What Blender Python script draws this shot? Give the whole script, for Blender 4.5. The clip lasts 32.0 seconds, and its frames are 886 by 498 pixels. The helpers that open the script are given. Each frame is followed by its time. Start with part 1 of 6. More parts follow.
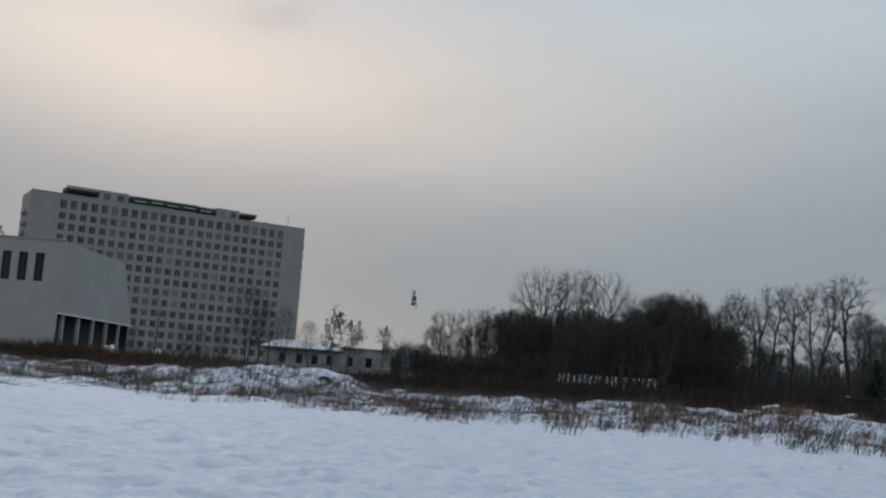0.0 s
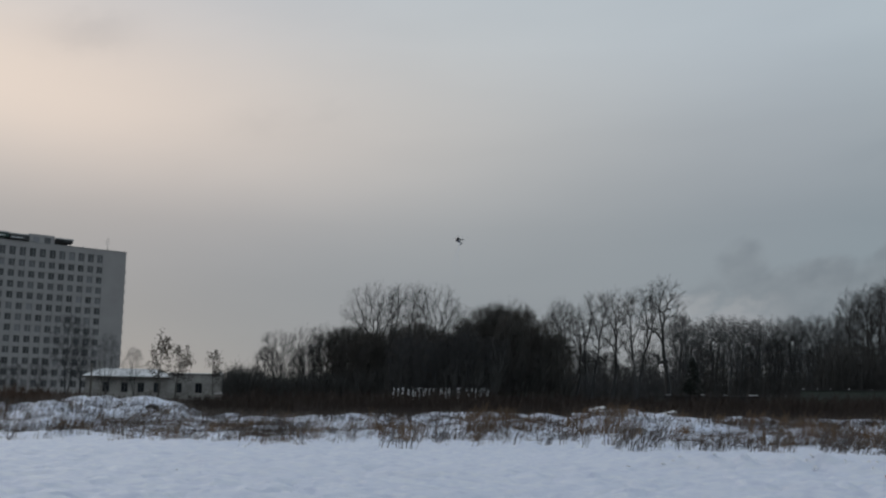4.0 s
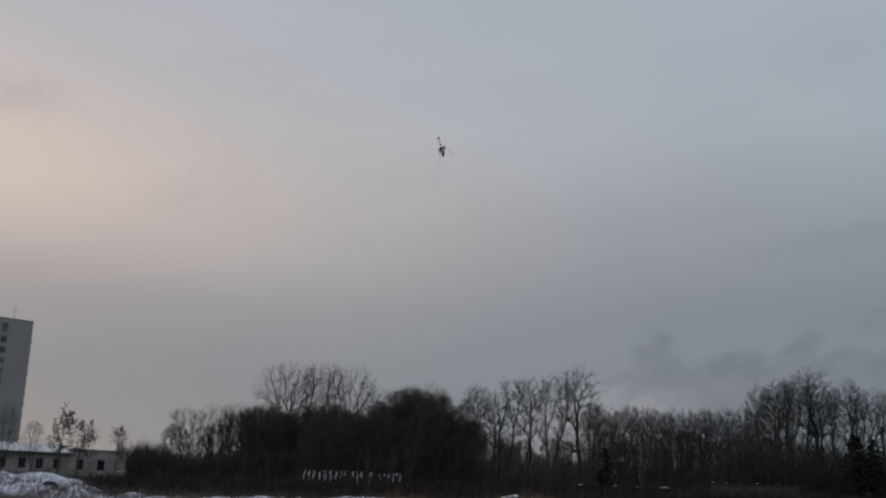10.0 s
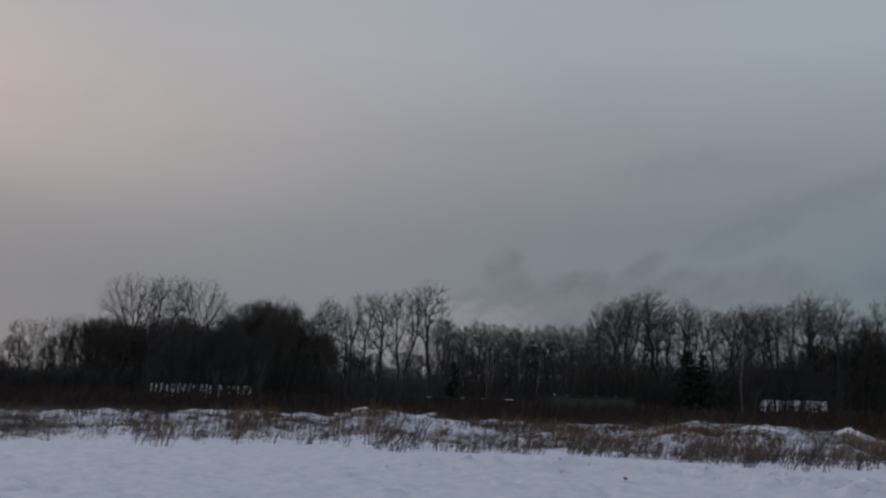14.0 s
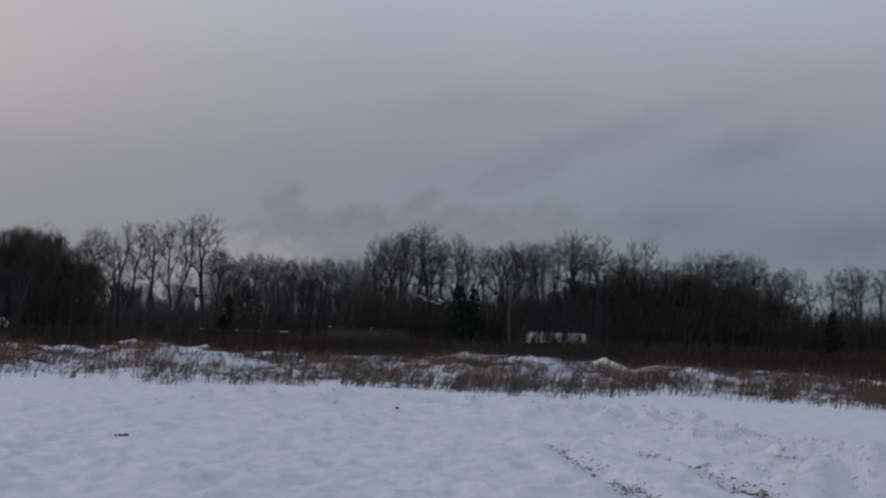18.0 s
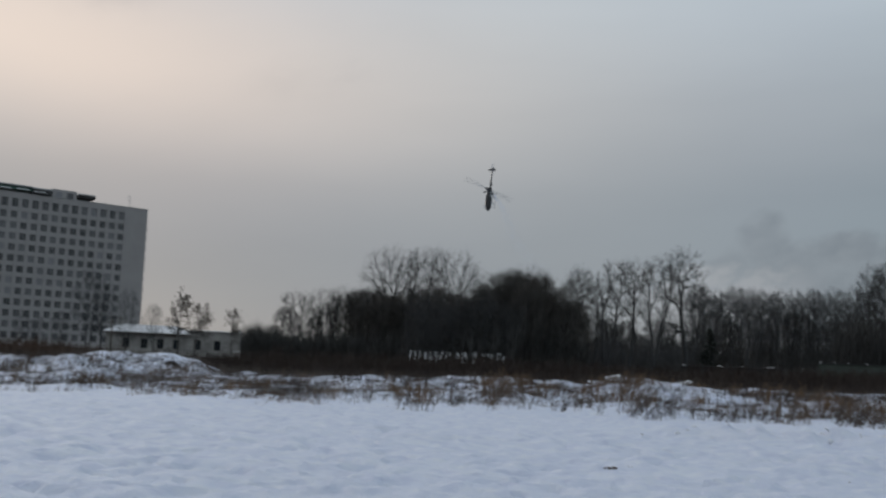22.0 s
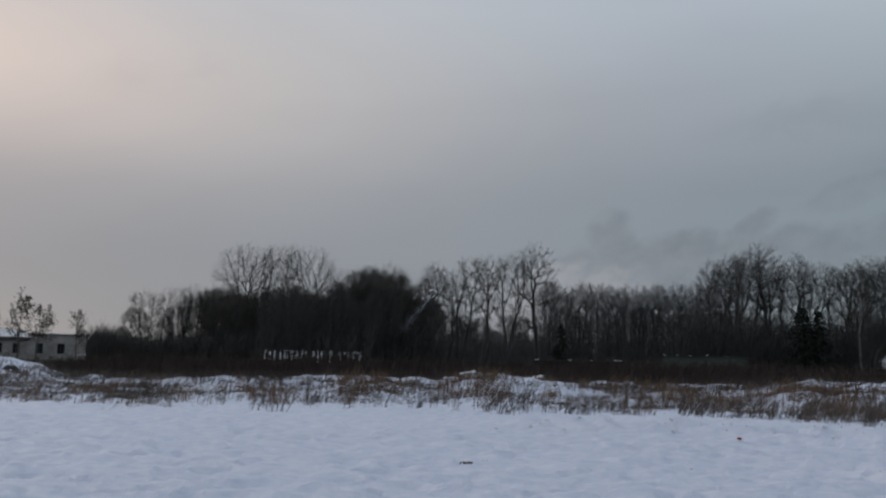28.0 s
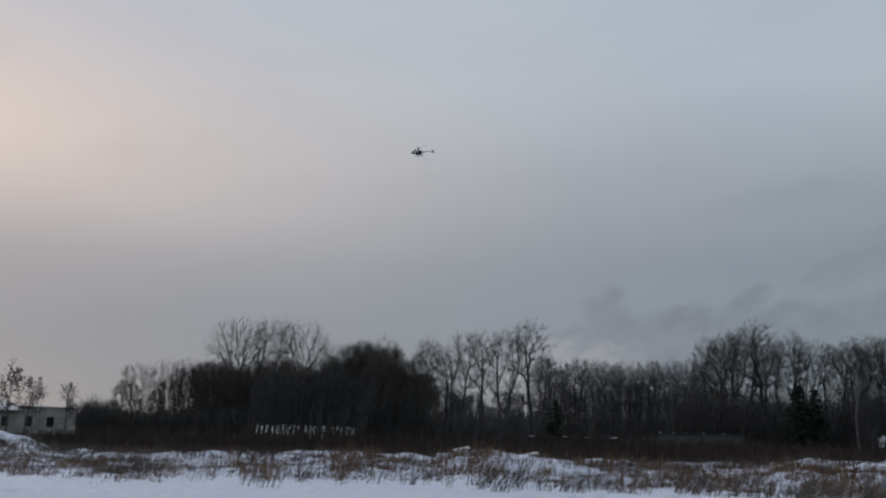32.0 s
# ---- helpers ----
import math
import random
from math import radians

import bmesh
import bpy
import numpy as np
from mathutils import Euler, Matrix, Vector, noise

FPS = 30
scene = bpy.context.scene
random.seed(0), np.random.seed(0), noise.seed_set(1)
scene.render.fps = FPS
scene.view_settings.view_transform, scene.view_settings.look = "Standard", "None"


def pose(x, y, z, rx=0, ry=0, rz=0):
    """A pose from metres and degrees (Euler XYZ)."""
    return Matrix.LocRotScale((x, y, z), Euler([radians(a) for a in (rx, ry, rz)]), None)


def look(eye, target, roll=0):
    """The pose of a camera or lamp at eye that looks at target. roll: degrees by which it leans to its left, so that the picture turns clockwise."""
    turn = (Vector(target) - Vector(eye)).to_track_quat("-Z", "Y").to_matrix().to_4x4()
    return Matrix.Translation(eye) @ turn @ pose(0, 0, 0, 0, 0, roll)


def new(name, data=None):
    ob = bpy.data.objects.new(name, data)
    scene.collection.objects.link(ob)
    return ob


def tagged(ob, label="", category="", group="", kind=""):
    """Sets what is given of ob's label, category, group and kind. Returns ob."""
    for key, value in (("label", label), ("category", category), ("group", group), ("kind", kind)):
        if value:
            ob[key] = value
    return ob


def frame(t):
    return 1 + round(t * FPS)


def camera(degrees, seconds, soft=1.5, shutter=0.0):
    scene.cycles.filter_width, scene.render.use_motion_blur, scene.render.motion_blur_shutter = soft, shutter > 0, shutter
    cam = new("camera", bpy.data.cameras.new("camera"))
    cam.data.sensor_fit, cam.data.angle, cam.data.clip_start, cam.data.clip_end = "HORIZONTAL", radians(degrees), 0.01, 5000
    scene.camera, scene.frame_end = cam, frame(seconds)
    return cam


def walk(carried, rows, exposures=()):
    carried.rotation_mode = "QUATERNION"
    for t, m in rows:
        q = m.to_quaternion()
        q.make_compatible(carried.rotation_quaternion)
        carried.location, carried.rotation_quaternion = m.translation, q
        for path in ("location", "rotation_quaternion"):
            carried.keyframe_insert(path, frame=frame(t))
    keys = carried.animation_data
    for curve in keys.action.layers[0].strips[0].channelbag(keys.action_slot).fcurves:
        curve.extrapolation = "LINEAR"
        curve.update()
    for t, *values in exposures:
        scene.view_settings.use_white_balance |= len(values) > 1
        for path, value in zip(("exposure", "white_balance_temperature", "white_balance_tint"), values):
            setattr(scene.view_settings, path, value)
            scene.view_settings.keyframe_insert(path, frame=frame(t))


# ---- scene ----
EYE = (0.0, 0.0, 1.65)
cam = camera(46.8, 32.0, soft=2.25, shutter=0.2)
PATH = [
    (0.0, pose(*EYE, 97.40, -4.00, 0.00)),
    (0.5, pose(*EYE, 96.77, -3.59, 0.82)),
    (1.0, pose(*EYE, 97.66, -3.28, 2.09)),
    (1.5, pose(*EYE, 99.19, -2.21, 2.34)),
    (2.0, pose(*EYE, 98.93, -1.26, -0.54)),
    (2.5, pose(*EYE, 98.87, -1.17, -5.73)),
    (3.0, pose(*EYE, 99.04, -0.87, -8.71)),
    (3.5, pose(*EYE, 98.74, -0.73, -8.97)),
    (5.5, pose(*EYE, 98.74, -0.91, -11.35)),
    (6.0, pose(*EYE, 100.27, -1.07, -12.66)),
    (6.5, pose(*EYE, 101.51, -1.48, -13.51)),
    (7.0, pose(*EYE, 102.31, -1.77, -14.28)),
    (7.5, pose(*EYE, 102.35, -1.90, -14.71)),
    (8.0, pose(*EYE, 102.33, -2.16, -14.46)),
    (8.5, pose(*EYE, 102.83, -2.21, -15.17)),
    (9.0, pose(*EYE, 102.69, -2.26, -13.33)),
    (9.5, pose(*EYE, 103.00, -2.05, -12.86)),
    (10.0, pose(*EYE, 103.40, -2.09, -13.96)),
    (10.5, pose(*EYE, 103.38, -2.19, -14.58)),
    (11.0, pose(*EYE, 102.94, -2.22, -15.06)),
    (11.5, pose(*EYE, 102.13, -2.20, -15.14)),
    (12.0, pose(*EYE, 101.38, -2.07, -14.84)),
    (12.5, pose(*EYE, 100.50, -1.86, -16.49)),
    (13.0, pose(*EYE, 99.89, -1.60, -18.56)),
    (13.5, pose(*EYE, 99.68, -1.98, -19.68)),
    (14.0, pose(*EYE, 98.96, -1.94, -22.20)),
    (14.5, pose(*EYE, 98.33, -2.10, -25.40)),
    (15.0, pose(*EYE, 97.66, -2.04, -27.22)),
    (15.5, pose(*EYE, 97.43, -2.10, -28.97)),
    (17.5, pose(*EYE, 96.38, -1.78, -33.93)),
    (18.0, pose(*EYE, 95.62, -1.81, -34.64)),
    (18.5, pose(*EYE, 95.25, -1.97, -35.08)),
    (19.0, pose(*EYE, 95.17, -1.96, -35.24)),
    (19.5, pose(*EYE, 94.87, -1.83, -35.24)),
    (20.0, pose(*EYE, 94.28, -1.86, -33.89)),
    (20.5, pose(*EYE, 93.99, -1.70, -31.81)),
    (21.0, pose(*EYE, 94.37, -1.48, -26.41)),
    (21.5, pose(*EYE, 94.88, -1.80, -17.69)),
    (22.0, pose(*EYE, 96.66, -2.21, -8.23)),
    (22.5, pose(*EYE, 99.41, -2.20, -3.14)),
    (23.0, pose(*EYE, 99.12, -1.29, -3.34)),
    (23.5, pose(*EYE, 98.46, -1.33, -4.37)),
    (24.0, pose(*EYE, 97.85, -1.50, -4.59)),
    (24.5, pose(*EYE, 97.60, -1.45, -3.55)),
    (26.5, pose(*EYE, 96.21, -0.76, -9.68)),
    (27.0, pose(*EYE, 95.98, -0.67, -14.55)),
    (27.5, pose(*EYE, 96.54, -0.95, -16.60)),
    (28.0, pose(*EYE, 96.77, -1.09, -16.21)),
    (28.5, pose(*EYE, 96.72, -1.58, -16.76)),
    (29.0, pose(*EYE, 96.51, -1.64, -16.42)),
    (29.5, pose(*EYE, 96.77, -1.41, -17.63)),
    (30.0, pose(*EYE, 97.30, -1.67, -19.03)),
    (30.5, pose(*EYE, 97.33, -1.54, -18.88)),
    (31.0, pose(*EYE, 97.50, -1.52, -18.40)),
    (31.5, pose(*EYE, 98.82, -1.65, -16.53)),
    (32.0, pose(*EYE, 100.94, -1.45, -16.56)),
]
walk(cam, PATH, exposures=[(0.0, 0.05, 6350, 6), (2.0, 0.02, 6350, 6), (3.0, -0.03, 6430, 7), (6.0, -0.10, 6550, 8), (8.0, -0.24, 6550, 11), (10.0, -0.31, 6550, 12), (13.0, -0.46, 6600, 13), (15.0, -0.43, 6600, 15), (18.0, -0.20, 6620, 18), (19.0, -0.12, 6650, 18), (20.0, -0.05, 6680, 19), (21.0, -0.03, 6610, 17), (22.0, 0.0, 6450, 8), (23.0, 0.0, 6450, 5), (28.0, -0.13, 6430, 11), (31.0, -0.14, 6440, 12), (32.0, -0.10, 6430, 12)])

# ---------------------------------------------------------------- sky and light
SUN_AZ, SUN_EL = -18.0, 16.0
sun = new("sun", bpy.data.lights.new("sun", "SUN"))
sun.data.energy, sun.data.angle, sun.data.color = 0.7, radians(14), (1.0, 0.92, 0.85)
sun.matrix_basis = look((0, 0, 0), (-math.sin(radians(SUN_AZ)), -math.cos(radians(SUN_AZ)), -math.tan(radians(SUN_EL))))

world = bpy.data.worlds.new("overcast")
scene.world = world
world.use_nodes = True


class Nodes:
    """Short hand for building node trees."""

    def __init__(self, tree):
        self.tree = tree
        tree.nodes.clear()

    def add(self, kind, **sets):
        node = self.tree.nodes.new(kind)
        for key, value in sets.items():
            if key == "op":
                node.operation = value
            elif key == "blend":
                node.data_type, node.blend_type = "RGBA", value
            elif key == "noise_scale":
                node.inputs["Scale"].default_value = value
        return node

    def link(self, a, b):
        self.tree.links.new(a, b)

    def math(self, op, a, b=0.0, clamp=False):
        node = self.tree.nodes.new("ShaderNodeMath")
        node.operation, node.use_clamp = op, clamp
        for slot, value in zip(node.inputs, (a, b)):
            if isinstance(value, (int, float)):
                slot.default_value = value
            else:
                self.link(value, slot)
        return node.outputs[0]

    def remap(self, value, a, b, c=0.0, d=1.0, smooth=True):
        node = self.tree.nodes.new("ShaderNodeMapRange")
        node.interpolation_type = "SMOOTHSTEP" if smooth else "LINEAR"
        for key, v in zip(("From Min", "From Max", "To Min", "To Max"), (a, b, c, d)):
            node.inputs[key].default_value = v
        self.link(value, node.inputs["Value"])
        return node.outputs["Result"]

    def mix(self, fac, a, b, blend="MIX"):
        node = self.tree.nodes.new("ShaderNodeMix")
        node.data_type, node.blend_type = "RGBA", blend
        for slot, value in ((node.inputs[0], fac), (node.inputs[6], a), (node.inputs[7], b)):
            if isinstance(value, (int, float)):
                slot.default_value = value
            elif isinstance(value, tuple):
                slot.default_value = (*value, 1.0)
            else:
                self.link(value, slot)
        return node.outputs[2]

    def noise(self, vector, scale, detail=4.0, rough=0.55, distort=0.0):
        node = self.tree.nodes.new("ShaderNodeTexNoise")
        for key, v in (("Scale", scale), ("Detail", detail), ("Roughness", rough), ("Distortion", distort)):
            node.inputs[key].default_value = v
        if vector is not None:
            self.link(vector, node.inputs["Vector"])
        return node.outputs[0]

    def ramp(self, value, stops):
        node = self.tree.nodes.new("ShaderNodeValToRGB")
        marks = node.color_ramp.elements
        while len(marks) < len(stops):
            marks.new(0.5)
        for mark, (at, colour) in zip(marks, stops):
            mark.position, mark.color = at, (*colour, 1.0)
        self.link(value, node.inputs[0])
        return node.outputs[0]


def build_sky():
    n = Nodes(world.node_tree)
    way = n.add("ShaderNodeTexCoord").outputs["Generated"]
    split = n.add("ShaderNodeSeparateXYZ")
    n.link(way, split.inputs[0])
    x, y, z = split.outputs
    az = n.math("MULTIPLY", n.math("ARCTAN2", x, y), 57.2958)
    el = n.math("MULTIPLY", n.math("ARCSINE", z), 57.2958)
    # the clear sky that the cloud deck hides almost wholly
    clear = n.add("ShaderNodeTexSky")
    clear.sky_type, clear.sun_disc = "NISHITA", False
    clear.sun_elevation, clear.sun_rotation = radians(SUN_EL), radians(SUN_AZ)
    clear_dim = n.mix(1.0, clear.outputs[0], (0.03, 0.03, 0.03), "MULTIPLY")
    # cloud deck: grey near the horizon, paler and bluer overhead
    deck = n.ramp(n.remap(el, 0.0, 90.0, smooth=False), [
        (0.0, (0.335, 0.34, 0.36)), (0.06, (0.31, 0.322, 0.35)), (0.11, (0.325, 0.342, 0.375)), (0.165, (0.425, 0.44, 0.475)), (0.22, (0.55, 0.575, 0.62)), (0.34, (0.58, 0.61, 0.66)), (1.0, (0.44, 0.48, 0.56))])
    deck = n.mix(n.remap(az, -12.0, 12.0), deck, n.mix(1.0, deck, (0.93, 0.985, 1.0), "MULTIPLY"))
    deck = n.mix(n.remap(az, 12.0, 34.0), deck, n.mix(1.0, deck, n.mix(n.remap(el, 7.0, 13.0), (0.985, 1.03, 1.05), (0.955, 0.96, 0.975)), "MULTIPLY"))
    # the veiled sun's glow
    da = n.math("DIVIDE", n.math("ADD", az, 17.0), 24.0)
    de = n.math("DIVIDE", n.math("SUBTRACT", el, n.math("SUBTRACT", 15.5, n.math("MULTIPLY", az, 0.07))), 5.2)
    glow = n.math("POWER", 2.718, n.math("MULTIPLY", n.math("ADD", n.math("MULTIPLY", da, da), n.math("MULTIPLY", de, de)), -1.0))
    deck = n.mix(n.math("MULTIPLY", glow, 0.85), deck, (0.82, 0.722, 0.640))
    db = n.math("DIVIDE", n.math("ADD", az, 12.0), 26.0)
    dc = n.math("DIVIDE", n.math("SUBTRACT", el, 15.0), 11.0)
    rosy = n.math("POWER", 2.718, n.math("MULTIPLY", n.math("ADD", n.math("MULTIPLY", db, db), n.math("MULTIPLY", dc, dc)), -1.0))
    deck = n.mix(n.math("MULTIPLY", rosy, 0.6), deck, n.mix(1.0, deck, (1.075, 0.985, 0.975), "MULTIPLY"))
    dd = n.math("DIVIDE", n.math("SUBTRACT", az, 7.0), 13.0)
    dh = n.math("DIVIDE", n.math("SUBTRACT", el, 17.0), 6.0)
    veil = n.math("POWER", 2.718, n.math("MULTIPLY", n.math("ADD", n.math("MULTIPLY", dd, dd), n.math("MULTIPLY", dh, dh)), -1.0))
    deck = n.mix(n.math("MULTIPLY", veil, 0.22), deck, (0.70, 0.665, 0.625))
    # soft streaks and billows
    where = n.add("ShaderNodeCombineXYZ")
    n.link(n.math("ADD", n.math("MULTIPLY", az, 0.045), n.math("MULTIPLY", el, -0.03)), where.inputs[0])
    n.link(n.math("MULTIPLY", el, 0.16), where.inputs[1])
    streak = n.noise(where.outputs[0], 1.0, 4.0, 0.5, 0.2)
    deck = n.mix(1.0, deck, n.ramp(streak, [(0.25, (0.94, 0.945, 0.95)), (0.55, (1.0, 1.0, 1.0)), (0.8, (1.03, 1.025, 1.02))]), "MULTIPLY")
    # low rounded puffs over the wood, melting into a haze on one side
    spot = n.add("ShaderNodeCombineXYZ")
    n.link(n.math("ADD", n.math("MULTIPLY", az, 0.34), n.math("MULTIPLY", el, -0.10)), spot.inputs[0])
    n.link(n.math("MULTIPLY", el, 0.40), spot.inputs[1])
    billow = n.noise(spot.outputs[0], 0.9, 2.0, 0.4, 0.0)
    puff = n.noise(spot.outputs[0], 2.3, 3.0, 0.45, 0.0)
    rough = n.math("ADD", n.math("MULTIPLY", n.math("SUBTRACT", billow, 0.5), 1.3), n.math("MULTIPLY", n.math("SUBTRACT", puff, 0.5), 1.5))
    low = None
    for at, up, wide, tall, slope, strong in ((25.4, 7.3, 1.3, 1.5, 0.1, 0.62), (23.8, 6.0, 1.5, 1.2, 0.3, 0.5), (27.4, 5.7, 3.2, 1.5, 0.05, 0.7), (29.7, 6.9, 1.6, 1.1, 0.15, 0.8), (33.0, 7.9, 1.2, 0.75, 0.55, 0.62), (31.6, 6.1, 2.6, 1.5, 0.2, 0.72), (35.8, 6.6, 2.8, 1.5, 0.1, 0.64), (39.5, 6.4, 3.4, 1.8, 0.1, 0.52), (38.2, 9.6, 2.6, 0.8, 0.3, 0.22)):
        u = n.math("DIVIDE", n.math("SUBTRACT", az, at), wide)
        v = n.math("DIVIDE", n.math("SUBTRACT", n.math("SUBTRACT", el, up), n.math("MULTIPLY", n.math("SUBTRACT", az, at), slope)), tall)
        away = n.math("ADD", n.math("ADD", n.math("MULTIPLY", u, u), n.math("MULTIPLY", v, v)), rough)
        lump = n.remap(away, 0.35, 1.75, strong, 0.0)
        low = lump if low is None else n.math("MAXIMUM", low, lump)
    deck = n.mix(low, deck, n.ramp(puff, [(0.3, (0.205, 0.232, 0.266)), (0.7, (0.255, 0.282, 0.316))]))
    deck = n.mix(n.math("MULTIPLY", n.remap(az, 38.0, 52.0), n.remap(el, 6.0, 13.0, 1.0, 0.0)), deck, n.mix(1.0, deck, (0.83, 0.90, 0.92), "MULTIPLY"))
    deck = n.mix(n.remap(az, 27.0, 42.0), deck, n.mix(1.0, deck, (0.955, 0.992, 0.978), "MULTIPLY"))
    # drawn-out grey clouds higher up, rising to one side
    for at, up, wide, tall, slope, strong in ((43.5, 12.0, 6.0, 0.9, 0.24, 0.42), (51.2, 11.2, 3.4, 1.1, 0.18, 0.6), (57.0, 6.4, 6.0, 1.2, 0.08, 0.65), (46.6, 7.3, 2.8, 1.1, 0.05, 0.62), (35.6, 13.8, 4.0, 0.8, 0.12, 0.3), (39.8, 13.4, 2.5, 0.7, 0.15, 0.2), (-10.8, 19.3, 2.4, 1.0, 0.15, 0.48), (-1.6, 15.4, 1.8, 0.8, 0.1, 0.16), (2.2, 16.0, 1.6, 0.6, 0.2, 0.14)):
        u = n.math("DIVIDE", n.math("SUBTRACT", az, at), wide)
        v = n.math("DIVIDE", n.math("SUBTRACT", n.math("SUBTRACT", el, up), n.math("ADD", n.math("MULTIPLY", n.math("SUBTRACT", az, at), slope), n.math("MULTIPLY", n.math("SUBTRACT", puff, 0.5), 1.6))), tall)
        soft = n.math("POWER", 2.718, n.math("MULTIPLY", n.math("ADD", n.math("MULTIPLY", u, u), n.math("MULTIPLY", v, v)), -1.0))
        deck = n.mix(n.math("MULTIPLY", soft, strong), deck, n.mix(1.0, deck, (0.72, 0.745, 0.78), "MULTIPLY"))
    # pale heads of far plumes just over the trees
    rim = n.math("MULTIPLY", n.remap(n.math("ADD", el, n.math("MULTIPLY", n.math("SUBTRACT", puff, 0.5), 4.0)), 5.0, 6.2, 1.0, 0.0), n.math("MULTIPLY", n.remap(az, 16.0, 21.0), n.remap(az, 25.0, 29.0, 1.0, 0.0)))
    deck = n.mix(n.math("MULTIPLY", rim, 0.6), deck, (0.40, 0.41, 0.435))
    colour = n.mix(0.92, clear_dim, deck)
    back = n.add("ShaderNodeBackground")
    back.inputs["Strength"].default_value = 1.0
    n.link(colour, back.inputs[0])
    out = n.add("ShaderNodeOutputWorld")
    n.link(back.outputs[0], out.inputs[0])


build_sky()


# ---------------------------------------------------------------- materials
def surface(name, dark, light, scale=3.0, rough=0.8, bump=0.3, fine=30.0, metal=0.0, depth=0.02, spread=(0.3, 0.7), per_piece=0.0):
    """A weathered surface: two colours mixed by a broad and a fine noise, with relief from the fine one."""
    m = bpy.data.materials.new(name)
    m.use_nodes = True
    n = Nodes(m.node_tree)
    place = n.add("ShaderNodeTexCoord").outputs["Object"]
    broad = n.noise(place, scale, 5.0, 0.6)
    grain = n.noise(place, fine, 4.0, 0.6)
    mixed = n.math("ADD", n.math("MULTIPLY", broad, 0.65), n.math("MULTIPLY", grain, 0.35))
    if per_piece:
        own = n.add("ShaderNodeObjectInfo").outputs["Random"]
        mixed = n.math("ADD", mixed, n.math("MULTIPLY", n.math("SUBTRACT", own, 0.5), per_piece))
    colour = n.ramp(mixed, [(spread[0], dark), (spread[1], light)])
    shader = n.add("ShaderNodeBsdfPrincipled")
    n.link(colour, shader.inputs["Base Color"])
    n.link(n.remap(grain, 0.2, 0.8, rough - 0.1, min(1.0, rough + 0.1), False), shader.inputs["Roughness"])
    shader.inputs["Metallic"].default_value = metal
    relief = n.add("ShaderNodeBump")
    relief.inputs["Strength"].default_value, relief.inputs["Distance"].default_value = bump, depth
    n.link(grain, relief.inputs["Height"])
    n.link(relief.outputs[0], shader.inputs["Normal"])
    out = n.add("ShaderNodeOutputMaterial")
    n.link(shader.outputs[0], out.inputs[0])
    return m


def snow_ground():
    """Trodden snow; beyond the field's edge dead grass and earth show through in patches."""
    m = bpy.data.materials.new("snow_field")
    m.use_nodes = True
    n = Nodes(m.node_tree)
    place = n.add("ShaderNodeTexCoord").outputs["Object"]
    split = n.add("ShaderNodeSeparateXYZ")
    n.link(place, split.inputs[0])
    x, y, z = split.outputs
    far = n.math("SQRT", n.math("ADD", n.math("MULTIPLY", x, x), n.math("MULTIPLY", y, y)))
    broad = n.noise(place, 0.12, 4.0, 0.6)
    patch = n.math("ADD", n.math("MULTIPLY", n.noise(place, 0.45, 4.0, 0.6), 0.55), n.math("MULTIPLY", n.noise(place, 2.2, 5.0, 0.7), 0.45))
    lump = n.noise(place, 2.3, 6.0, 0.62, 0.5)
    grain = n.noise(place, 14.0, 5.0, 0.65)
    # bluish shade of the hollows is put into the colour, following the bump's lumps
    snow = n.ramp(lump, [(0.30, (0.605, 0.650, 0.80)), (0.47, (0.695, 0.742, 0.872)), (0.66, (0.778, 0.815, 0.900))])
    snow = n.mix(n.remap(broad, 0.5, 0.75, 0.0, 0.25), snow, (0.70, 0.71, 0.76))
    earth = n.ramp(grain, [(0.3, (0.02, 0.016, 0.014)), (0.55, (0.055, 0.042, 0.032)), (0.75, (0.12, 0.09, 0.066))])
    start = n.remap(far, 44.0, 56.0, 0.0, 1.0)
    deep = n.remap(far, 72.0, 98.0, 0.0, 1.0)
    bare = n.math("ADD", n.math("ADD", patch, n.math("MULTIPLY", start, 0.035)), n.math("MULTIPLY", deep, 0.30))
    bare = n.math("SUBTRACT", bare, n.math("MULTIPLY", n.remap(n.math("DIVIDE", x, y), -0.10, 0.03, 0.005, 0.0), n.math("SUBTRACT", 1.0, deep)))
    cover = n.math("MULTIPLY", n.remap(bare, 0.555, 0.63), start)
    speck = n.math("MULTIPLY", n.remap(n.noise(place, 2.6, 6.0, 0.75), 0.74, 0.78), 0.35)
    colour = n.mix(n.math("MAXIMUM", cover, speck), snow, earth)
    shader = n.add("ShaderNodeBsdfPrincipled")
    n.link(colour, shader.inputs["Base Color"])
    shader.inputs["Roughness"].default_value = 0.8
    shader.inputs["Specular IOR Level"].default_value = 0.2
    relief = n.add("ShaderNodeBump")
    relief.inputs["Strength"].default_value, relief.inputs["Distance"].default_value = 1.0, 0.085
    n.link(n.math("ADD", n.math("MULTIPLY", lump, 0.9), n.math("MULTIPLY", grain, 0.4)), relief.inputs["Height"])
    n.link(relief.outputs[0], shader.inputs["Normal"])
    out = n.add("ShaderNodeOutputMaterial")
    n.link(shader.outputs[0], out.inputs[0])
    return m


